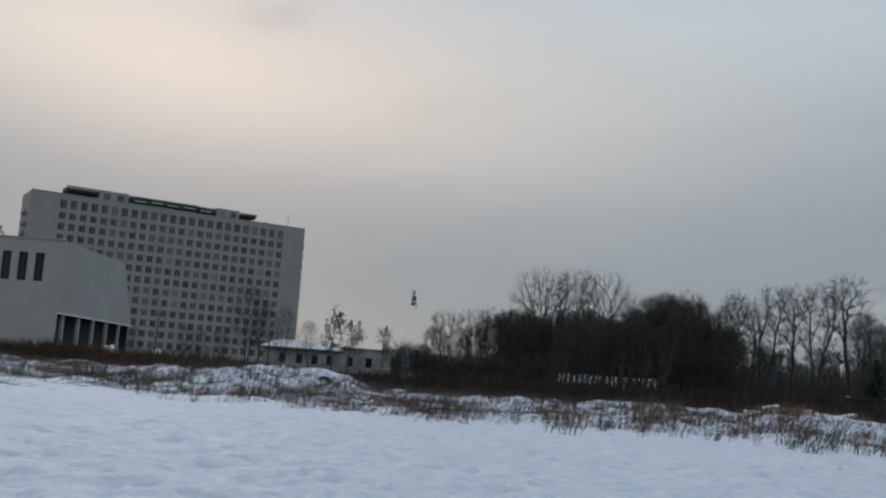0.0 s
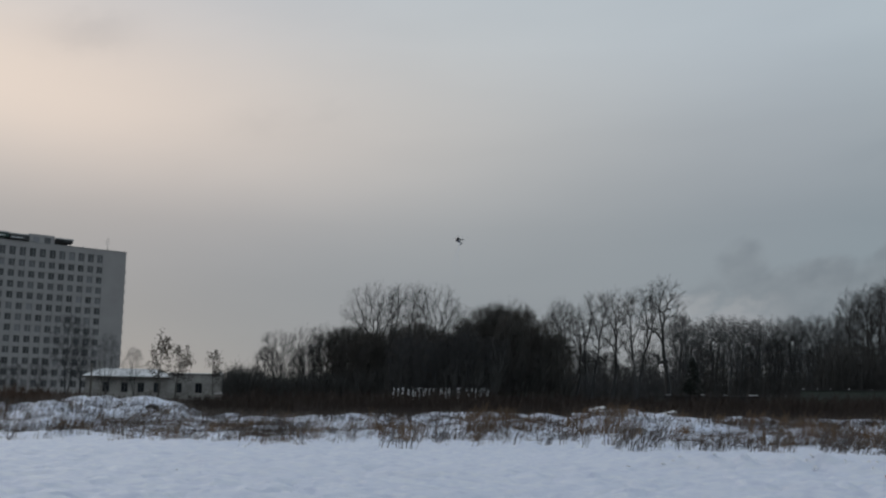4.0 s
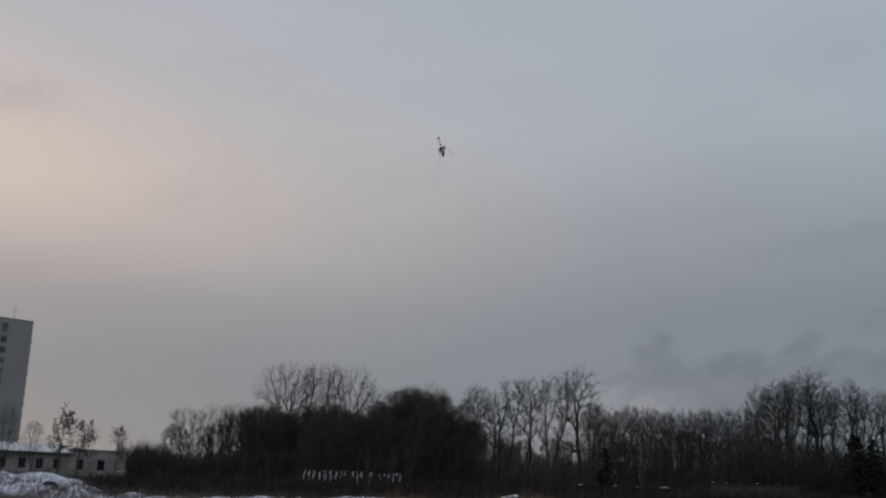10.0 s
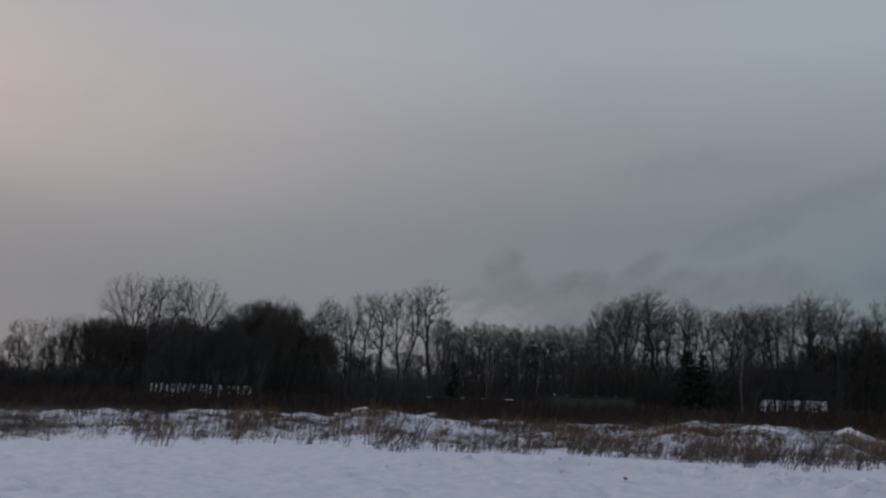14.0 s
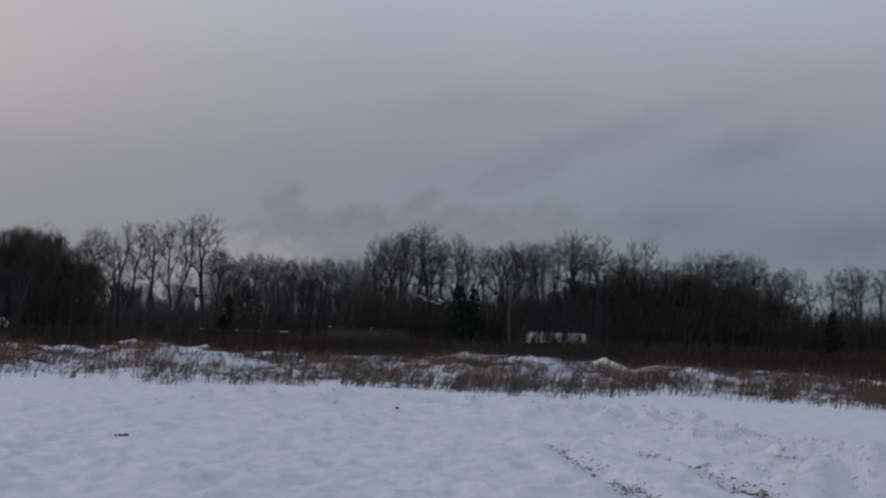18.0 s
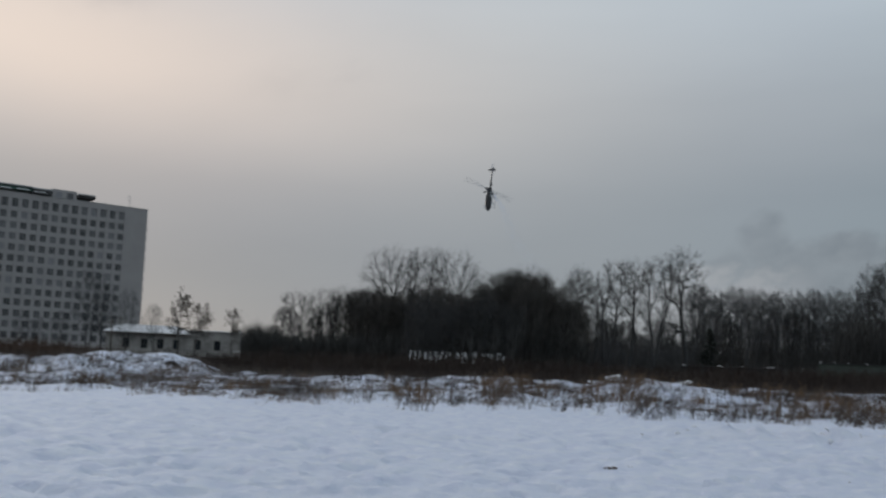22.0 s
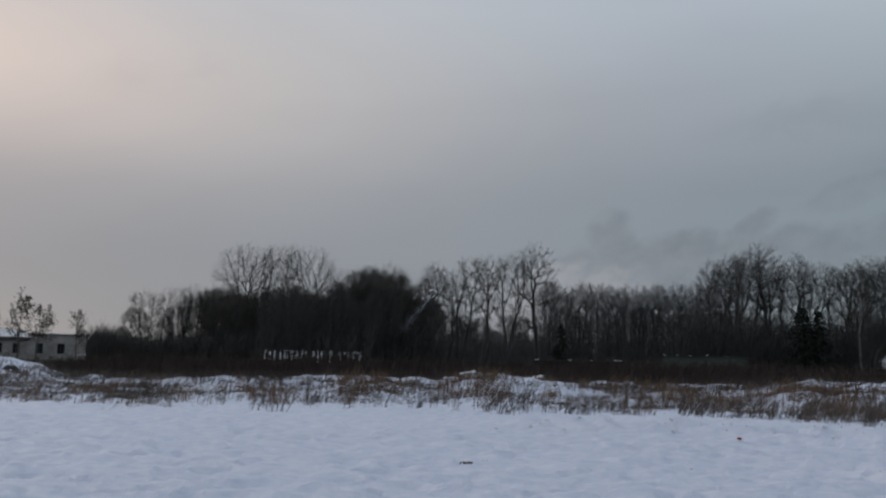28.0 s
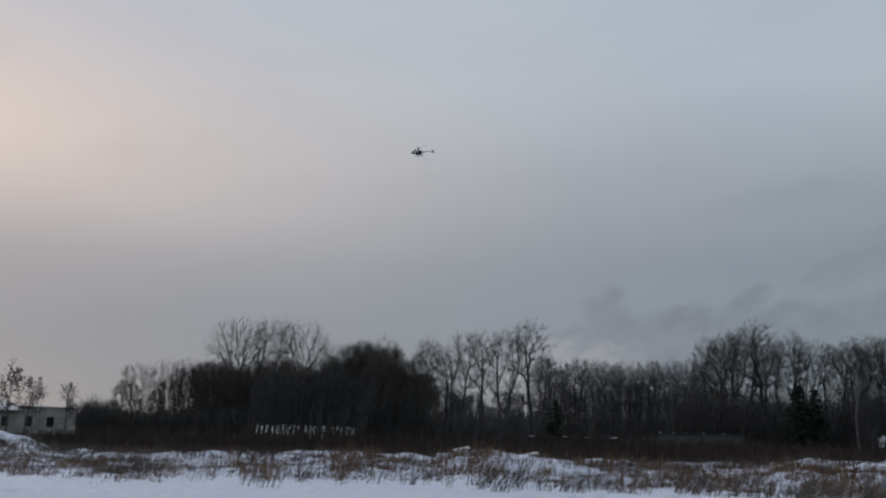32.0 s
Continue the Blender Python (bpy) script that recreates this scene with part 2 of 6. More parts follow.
def window_glass(name, tint, per_piece=0.5):
    m = bpy.data.materials.new(name)
    m.use_nodes = True
    n = Nodes(m.node_tree)
    own = n.add("ShaderNodeObjectInfo").outputs["Random"]
    colour = n.ramp(own, [(0.0, tuple(0.5 * c for c in tint)), (0.6, tint), (0.9, tuple(1.7 * c for c in tint)), (1.0, tuple(2.6 * c for c in tint))])
    shader = n.add("ShaderNodeBsdfPrincipled")
    n.link(colour, shader.inputs["Base Color"])
    shader.inputs["Roughness"].default_value = 0.12
    shader.inputs["Specular IOR Level"].default_value = 0.4
    out = n.add("ShaderNodeOutputMaterial")
    n.link(shader.outputs[0], out.inputs[0])
    return m


SNOW = snow_ground()
SNOW_CAP = surface("settled_snow", (0.68, 0.70, 0.75), (0.85, 0.86, 0.88), 0.8, 0.7, 0.5, 9.0, depth=0.05)
# the bluish lean of BARK and TWIG is far haze mixed into their colours
BARK = surface("hazed_grey_bark", (0.0243, 0.0269, 0.0294), (0.0768, 0.0794, 0.0832), 1.2, 0.9, 0.5, 14.0)
BARK_DARK = surface("dark_bark", (0.033, 0.0325, 0.032), (0.088, 0.085, 0.080), 1.2, 0.9, 0.5, 14.0)
TWIG = surface("bare_twigs", (0.0218, 0.0237, 0.0262), (0.0602, 0.0614, 0.0640), 0.5, 0.9, 0.2, 6.0)
TWIG_BROWN = surface("brown_twigs", (0.045, 0.0415, 0.0385), (0.112, 0.104, 0.095), 0.4, 0.95, 0.2, 6.0)
# paler and bluer than the other twigs: distance haze put into the colour
TWIG_HAZED = surface("hazed_grey_twigs", (0.0333, 0.0378, 0.0435), (0.0922, 0.0986, 0.1075), 0.5, 0.9, 0.2, 6.0)
TWIG_DARK = surface("dark_twigs", (0.0282, 0.0288, 0.0288), (0.0717, 0.0717, 0.0691), 0.4, 0.95, 0.2, 6.0)
BIRCH_PALE = surface("white_birch_bark", (0.07, 0.07, 0.07), (0.27, 0.27, 0.265), 1.5, 0.85, 0.4, 9.0)
BIRCH = surface("birch_bark", (0.035, 0.033, 0.032), (0.17, 0.165, 0.155), 1.5, 0.85, 0.4, 9.0)
DRY_LEAF = surface("withered_leaves", (0.030, 0.025, 0.021), (0.085, 0.066, 0.048), 0.6, 0.9, 0.2, 8.0)
NEEDLE = surface("spruce_needles", (0.008, 0.013, 0.012), (0.028, 0.038, 0.030), 0.9, 0.9, 0.3, 12.0)
STRAW = surface("dead_grass", (0.090, 0.060, 0.042), (0.25, 0.175, 0.115), 0.16, 0.9, 0.1, 2.0)
RUST = surface("rust_brown_weeds", (0.060, 0.039, 0.025), (0.225, 0.138, 0.074), 0.13, 0.9, 0.1, 2.0)
FADED = surface("faded_grass", (0.055, 0.046, 0.040), (0.15, 0.125, 0.105), 0.3, 0.9, 0.1, 3.0)
STALK = surface("dark_weed_stalks", (0.034, 0.029, 0.026), (0.115, 0.090, 0.073), 0.3, 0.9, 0.1, 3.0)
RUSSET = surface("russet_brush", (0.0384, 0.0243, 0.0179), (0.1088, 0.0666, 0.0461), 0.12, 0.95, 0.1, 2.0)
BRUSH = surface("brown_brush", (0.0192, 0.0138, 0.0120), (0.0486, 0.0333, 0.0256), 0.12, 0.95, 0.1, 2.0)
CONCRETE = surface("pale_concrete_panels", (0.333, 0.32, 0.325), (0.415, 0.40, 0.405), 0.16, 0.85, 0.2, 3.0)
PLASTER = surface("white_rendered_wall", (0.375, 0.36, 0.36), (0.495, 0.478, 0.478), 0.14, 0.85, 0.2, 4.0)
THIN_SNOW = surface("thin_roof_snow", (0.52, 0.53, 0.555), (0.80, 0.81, 0.83), 0.5, 0.8, 0.4, 5.0)
OLD_PLASTER = surface("stained_white_plaster", (0.15, 0.145, 0.14), (0.46, 0.455, 0.44), 0.5, 0.9, 0.4, 3.0)
ROOF_DARK = surface("dark_roofing", (0.025, 0.026, 0.028), (0.07, 0.07, 0.072), 0.5, 0.8, 0.3, 6.0)
ROOF_GREEN = surface("dark_green_roofing", (0.018, 0.05, 0.042), (0.05, 0.11, 0.09), 0.5, 0.6, 0.3, 6.0)
FRAME_PALE = surface("pale_window_frame", (0.3, 0.31, 0.32), (0.42, 0.42, 0.43), 2.0, 0.6, 0.1, 10.0)
FRAME_DARK = surface("dark_frame", (0.03, 0.03, 0.03), (0.08, 0.08, 0.08), 2.0, 0.6, 0.1, 10.0)
GLASS = window_glass("dim_window_glass", (0.112, 0.111, 0.118))
GLASS_DARK = window_glass("black_window_glass", (0.011, 0.014, 0.021))
WOOD_GREY = surface("weathered_timber", (0.05, 0.045, 0.04), (0.16, 0.145, 0.13), 1.5, 0.9, 0.5, 12.0)
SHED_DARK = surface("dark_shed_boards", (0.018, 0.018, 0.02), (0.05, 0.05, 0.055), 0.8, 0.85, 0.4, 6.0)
SHED_GREEN = surface("faded_green_metal", (0.035, 0.048, 0.042), (0.08, 0.102, 0.09), 0.5, 0.7, 0.3, 6.0)
STEEL = surface("galvanised_steel", (0.22, 0.22, 0.23), (0.38, 0.38, 0.39), 2.0, 0.5, 0.2, 14.0, metal=0.8)
RUBBER = surface("black_rubber", (0.012, 0.012, 0.012), (0.035, 0.034, 0.033), 3.0, 0.85, 0.4, 30.0)
DIRT = surface("frozen_earth", (0.06, 0.05, 0.045), (0.17, 0.14, 0.122), 3.0, 0.95, 0.6, 20.0)
RED_PLASTIC = surface("faded_red_plastic", (0.25, 0.03, 0.025), (0.48, 0.075, 0.055), 6.0, 0.55, 0.2, 30.0)
CANOPY_WHITE = surface("glossy_white_canopy", (0.42, 0.42, 0.43), (0.54, 0.54, 0.55), 8.0, 0.5, 0.05, 60.0)
CARBON = surface("black_carbon_fibre", (0.008, 0.008, 0.009), (0.022, 0.022, 0.024), 20.0, 0.4, 0.1, 120.0)
BLADE_GREY = surface("pale_grey_blade", (0.34, 0.345, 0.35), (0.44, 0.445, 0.45), 20.0, 0.5, 0.05, 90.0)
ALLOY = surface("machined_alloy", (0.06, 0.06, 0.065), (0.13, 0.13, 0.135), 20.0, 0.5, 0.1, 120.0, metal=0.6)
SMOKE = surface("pale_blue_smoke", (0.60, 0.67, 0.80), (0.74, 0.80, 0.90), 2.0, 1.0, 0.0, 9.0)
for node in SMOKE.node_tree.nodes:
    if node.type == "BSDF_PRINCIPLED":
        node.inputs["Alpha"].default_value = 0.8


# ---------------------------------------------------------------- small tools
def spot(az, far, z=0.0):
    """The place at a bearing in degrees (clockwise from +y) and a distance from the camera's stand."""
    return (far * math.sin(radians(az)), far * math.cos(radians(az)), z)


def mesh_of(name, bm, material):
    data = bpy.data.meshes.new(name)
    bm.to_mesh(data)
    bm.free()
    data.materials.append(material)
    return data


def part(name, bm, material, parent, label="", m=None):
    """One mesh object under a thing or under a part."""
    ob = new(name, mesh_of(name, bm, material) if isinstance(bm, bmesh.types.BMesh) else bm)
    ob.parent = parent
    if m is not None:
        ob.matrix_basis = m
    if label:
        ob["label"] = label
    return ob


def thing(name, label, category, m, group="", kind=""):
    ob = new(name)
    ob.matrix_basis = m
    return tagged(ob, label, category, group, kind)


def box(bm, x0, x1, y0, y1, z0, z1, bevel=0.0):
    vs = [bm.verts.new((x, y, z)) for z in (z0, z1) for y in (y0, y1) for x in (x0, x1)]
    made = [bm.faces.new([vs[i] for i in f]) for f in ((0, 2, 3, 1), (4, 5, 7, 6), (0, 1, 5, 4), (2, 6, 7, 3), (0, 4, 6, 2), (1, 3, 7, 5))]
    if bevel:
        bmesh.ops.bevel(bm, geom=list({e for f in made for e in f.edges}), offset=bevel, segments=1, affect="EDGES")
    return bm


def boxes(*rows, bevel=0.0):
    bm = bmesh.new()
    for row in rows:
        box(bm, *row, bevel=bevel)
    return bm


def rod(bm, a, b, r0, r1, sides=8, caps=True):
    a, b = Vector(a), Vector(b)
    turn = (b - a).to_track_quat("Z", "Y").to_matrix()
    rings = []
    for at, r in ((a, r0), (b, r1)):
        rings.append([bm.verts.new(at + turn @ Vector((r * math.cos(2 * math.pi * k / sides), r * math.sin(2 * math.pi * k / sides), 0))) for k in range(sides)])
    for k in range(sides):
        j = (k + 1) % sides
        bm.faces.new((rings[0][k], rings[0][j], rings[1][j], rings[1][k])).smooth = True
    if caps:
        bm.faces.new(rings[0][::-1])
        bm.faces.new(rings[1])
    return bm


def loft(rings, close=True):
    """A skin over rings of points."""
    bm = bmesh.new()
    made = [[bm.verts.new(p) for p in ring] for ring in rings]
    for a, b in zip(made, made[1:]):
        for k in range(len(a)):
            j = (k + 1) % len(a)
            bm.faces.new((a[k], a[j], b[j], b[k])).smooth = True
    if close:
        bm.faces.new(made[0][::-1])
        bm.faces.new(made[-1])
    bmesh.ops.recalc_face_normals(bm, faces=bm.faces)
    return bm


def lattice(seed):
    table = np.random.RandomState(seed).rand(256, 256)

    def value(x, y):
        x, y = np.asarray(x, float), np.asarray(y, float)
        i, j = np.floor(x).astype(int), np.floor(y).astype(int)
        u, v = x - i, y - j
        u, v = u * u * (3 - 2 * u), v * v * (3 - 2 * v)
        a, b, c, d = table[i % 256, j % 256], table[(i + 1) % 256, j % 256], table[i % 256, (j + 1) % 256], table[(i + 1) % 256, (j + 1) % 256]
        return (a * (1 - u) + b * u) * (1 - v) + (c * (1 - u) + d * u) * v - 0.5

    return value


N1, N2, N3, N4 = lattice(11), lattice(12), lattice(13), lattice(14)

# crest of the rough snow ridge beyond the field: bearing, angle over the eye's level
CREST_AZ = [-40, -22.8, -20.6, -17.8, -14.9, -13.4, -11.3, -9.5, -7.3, -5.1, -4.2, -3.2, -1.3, 0.6, 3.6, 6.6, 9.7, 12.7, 15.8, 17.6, 20.8, 25.1, 28.2, 31.2, 34.2, 36.1, 38.6, 40.6, 42, 43.5, 45.1, 47, 48.1, 49.6, 53.9, 56.7, 58.5, 90]
CREST_EL = [-0.3, -0.15, -0.2, -0.36, -0.25, -0.14, 0.16, 0.1, 0.13, -0.02, -0.55, -0.7, -0.6, -0.7, -0.6, -0.5, -0.42, -0.42, -0.3, 0.05, -0.26, -0.45, -0.65, -0.43, -0.33, -0.04, -0.12, -0.2, -0.4, -0.3, -0.85, -0.6, -0.5, -0.72, -0.7, -0.88, -1.15, -1.0]
# wheel tracks and the low bank of pushed snow in the field: bearing, distance
TRACK_A = [(20, 25.5), (30, 22.8), (36, 21.0), (39.0, 19.9), (40.7, 18.9), (41.7, 17.2), (42.6, 14.9), (44.0, 13.4), (44.9, 12.5), (45.8, 11.3), (48, 9.5), (54, 7.0)]
TRACK_B = [(30, 23.6), (38, 21.6), (42, 20.4), (43.96, 19.5), (45.2, 18.4), (46.7, 17.4), (47.9, 15.9), (48.9, 14.9), (50.3, 13.4), (51.1, 12.85), (52.3, 12.3), (54, 11.2), (58, 9.5), (66, 7.5)]
BANK = [(22, 30), (34, 28.5), (42.1, 25.7), (46.7, 24.0), (50.5, 20.6), (54, 18.8), (56.2, 16.4), (58.3, 14.4), (66, 12)]


def off_line(x, y, line):
    """Distance from the nearest stretch of a line given by bearings and distances."""
    pts = [spot(a, d)[:2] for a, d in line]
    best = np.full(np.shape(x), 1e9)
    for (ax, ay), (bx, by) in zip(pts, pts[1:]):
        lx, ly = bx - ax, by - ay
        s = np.clip(((x - ax) * lx + (y - ay) * ly) / (lx * lx + ly * ly), 0, 1)
        best = np.minimum(best, np.hypot(x - ax - s * lx, y - ay - s * ly))
    return best


def ground_z(x, y):
    x, y = np.asarray(x, float), np.asarray(y, float)
    far = np.hypot(x, y)
    az = np.degrees(np.arctan2(x, y))
    z = np.interp(far, [0, 46, 60, 100, 160, 200, 350, 700, 5000], [0, 0, 0.25, 0.9, 1.9, 2.9, 3.9, 5.0, 8.0])
    # ridge
    left = np.clip((-12.0 - az) / 6.0, 0, 1)
    at = 62.0 + 20.0 * left + 9.0 * np.exp(-((az + 8) / 5.0) ** 2) + 3.0 * N1(az * 0.35, far * 0 + 3)
    lumps = 0.80 + 0.10 * np.exp(-((az + 8.0) / 4.5) ** 4) + 0.34 * N2(x * 0.26, y * 0.26) + 0.30 * N3(x * 0.7, y * 0.7) + 0.22 * N4(x * 1.5, y * 1.5)
    top = 1.65 + at * np.tan(np.radians(np.interp(az, CREST_AZ, CREST_EL))) - np.interp(at, [46, 60, 100], [0, 0.25, 0.9])
    z = z + np.maximum(top, 0.1) * lumps * np.exp(-((far - at) / np.where(far < at, 10.5, 9.0)) ** 2)
    rough = np.clip((far - 43) / 8, 0, 1) * np.clip((260 - far) / 120, 0, 1)
    z = z + rough * (0.32 * N2(x * 0.33, y * 0.33) + 0.22 * N3(x * 0.9, y * 0.9) + 0.15 * N4(x * 1.7, y * 1.7))
    # trodden snow of the field
    near = np.clip((60 - far) / 15, 0, 1)
    past = np.clip((far - np.interp(az, [a for a, _ in BANK], [d for _, d in BANK]) - 0.8) / 1.6, 0, 1) * np.clip((az - 28) / 12, 0, 1)
    near = near * (1.0 - 0.72 * past) * np.clip((far - 0.8) / 4.0, 0, 1)
    z = z + near * (0.16 * N1(x * 0.16, y * 0.16) + 0.12 * N4(x * 0.75, y * 0.75) * (0.7 + N1(x * 0.1, y * 0.1)) + 0.10 * N2(x * 1.7, y * 1.7) - 0.38 * np.maximum(N3(x * 3.0, y * 3.0) - 0.18, 0) + 0.07 * N4(x * 4.3, y * 4.3) + 0.04 * N1(x * 9.0, y * 9.0))
    z = z + np.clip((60 - far) / 15, 0, 1) * 0.085
    z = z + near * 0.25 * np.exp(-(off_line(x, y, BANK) / 1.25) ** 2) * (1.0 + 1.2 * N3(x * 1.9, y * 1.9) + 0.8 * N4(x * 4.1, y * 4.1))
    for line in (TRACK_A, TRACK_B):
        d = off_line(x, y, line)
        z = z - near * 0.07 * np.exp(-(d / 0.22) ** 2) + near * 0.04 * np.exp(-((d - 0.5) / 0.25) ** 2)
    return z


def gz(x, y):
    return float(ground_z(x, y))


# ---------------------------------------------------------------- ground
def build_ground():
    az = np.concatenate([np.arange(-180, -32, 2.0), np.arange(-32, 66, 0.22), np.arange(66, 180, 2.0)])
    far = np.concatenate([np.geomspace(0.3, 5.9, 60), np.geomspace(6, 44, 230), np.arange(44.5, 95, 0.75), np.geomspace(96, 4500, 46)])
    a, r = np.meshgrid(np.radians(az), far)
    x, y = r * np.sin(a), r * np.cos(a)
    verts = np.stack([x, y, ground_z(x, y)], -1).reshape(-1, 3)
    rows, cols = len(far), len(az)
    i, j = np.meshgrid(np.arange(rows - 1), np.arange(cols), indexing="ij")
    k = (j + 1) % cols
    faces = np.stack([i * cols + j, (i + 1) * cols + j, (i + 1) * cols + k, i * cols + k], -1).reshape(-1, 4)[:, ::-1]
    data = bpy.data.meshes.new("ground")
    data.from_pydata(verts.tolist(), [], faces.tolist() + [list(range(cols))[::-1]])
    data.polygons.foreach_set("use_smooth", [True] * len(data.polygons))
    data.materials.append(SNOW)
    tagged(new("ground", data), "trodden snow field with dead grass and earth showing beyond it", "snow field", kind="structure")


build_ground()


# ---------------------------------------------------------------- blades, stalks, brush
def stalks(name, label, category, material, base, height, lean, width, seed, side_sprigs=0):
    """Thin tapering bent stems standing at base (n x 2), each with its height, lean (n x 2, metres at the tip) and width."""
    rng = np.random.RandomState(seed)
    n = len(base)
    z = ground_z(base[:, 0], base[:, 1]) - 0.03
    root = np.column_stack([base, z])
    turn = rng.rand(n) * math.pi
    across = np.column_stack([np.cos(turn), np.sin(turn), np.zeros(n)]) * (width / 2)[:, None]
    lean3 = np.column_stack([lean, np.zeros(n)])
    up = np.column_stack([np.zeros((n, 2)), height])
    mid = root + 0.55 * up + 0.32 * lean3
    tip = root + up + lean3
    verts, faces = [np.stack([root - across, root + across, mid + 0.75 * across, mid - 0.75 * across, tip], 1).reshape(-1, 3)], []
    o = np.arange(n) * 5
    quads = np.stack([o, o + 1, o + 2, o + 3], 1).tolist()
    tris = np.stack([o + 3, o + 2, o + 4], 1).tolist()
    start = 5 * n
    for _ in range(side_sprigs):
        s = 0.35 + 0.55 * rng.rand(n)[:, None]
        at = root + s * up + (s * s) * lean3
        spin = rng.rand(n) * 2 * math.pi
        out = np.column_stack([np.cos(spin), np.sin(spin), 0.8 + rng.rand(n)]) * (height * (0.16 + 0.16 * rng.rand(n)))[:, None]
        verts.append(np.stack([at - 0.6 * across, at + 0.6 * across, at + out + 0.35 * lean3], 1).reshape(-1, 3))
        o = start + np.arange(n) * 3
        tris += np.stack([o, o + 1, o + 2], 1).tolist()
        start += 3 * n
    data = bpy.data.meshes.new(name)
    data.from_pydata(np.concatenate(verts).tolist(), [], quads + tris)
    data.materials.append(material)
    return tagged(new(name, data), label, category, kind="stuff")


def scatter(rng, n, az0, az1, r0, r1, patch=None, keep=0.5, bias=1.0):
    """Places between two bearings and two distances, thinned by a patchy noise."""
    az = az0 + (az1 - az0) * rng.rand(n)
    far = r0 + (r1 - r0) * rng.rand(n) ** bias
    x, y = far * np.sin(np.radians(az)), far * np.cos(np.radians(az))
    if patch:
        ok = patch(x * 0.21, y * 0.21) + 0.6 * patch(x * 0.9 + 40, y * 0.9) + 0.35 * (rng.rand(n) - 0.5) > keep
        x, y, az = x[ok], y[ok], az[ok]
    return np.column_stack([x, y]), az


def field_edge(az):
    """Where the clean snow ends, by bearing."""
    return np.interp(az, [-30, -22, -18.6, -17.2, -16.2, -11.7, -5.6, -2, 0.6, 3.7, 7, 11, 14.3, 19, 22, 25, 31, 34, 37, 42, 43.6, 45.2, 48.1, 49.5, 51, 56.7, 70], [58, 57, 56, 52, 47.5, 46.5, 43.5, 40.5, 40, 39.5, 40, 40.5, 44, 41, 41, 40.5, 40.5, 40.5, 37, 37.5, 38.5, 42, 43, 42, 39, 38, 38]) + 2.2 * N1(np.asarray(az) * 0.9, 7.3) + 1.6 * N2(np.asarray(az) * 3.1, 2.3) + 0.8


def windward(rng, az, amount, loose):
    """Leans to the right as seen from the field, with some scatter."""
    a = np.radians(az)
    return np.column_stack([np.cos(a), -np.sin(a)]) * amount[:, None] + loose * (rng.rand(len(az), 2) - 0.5)


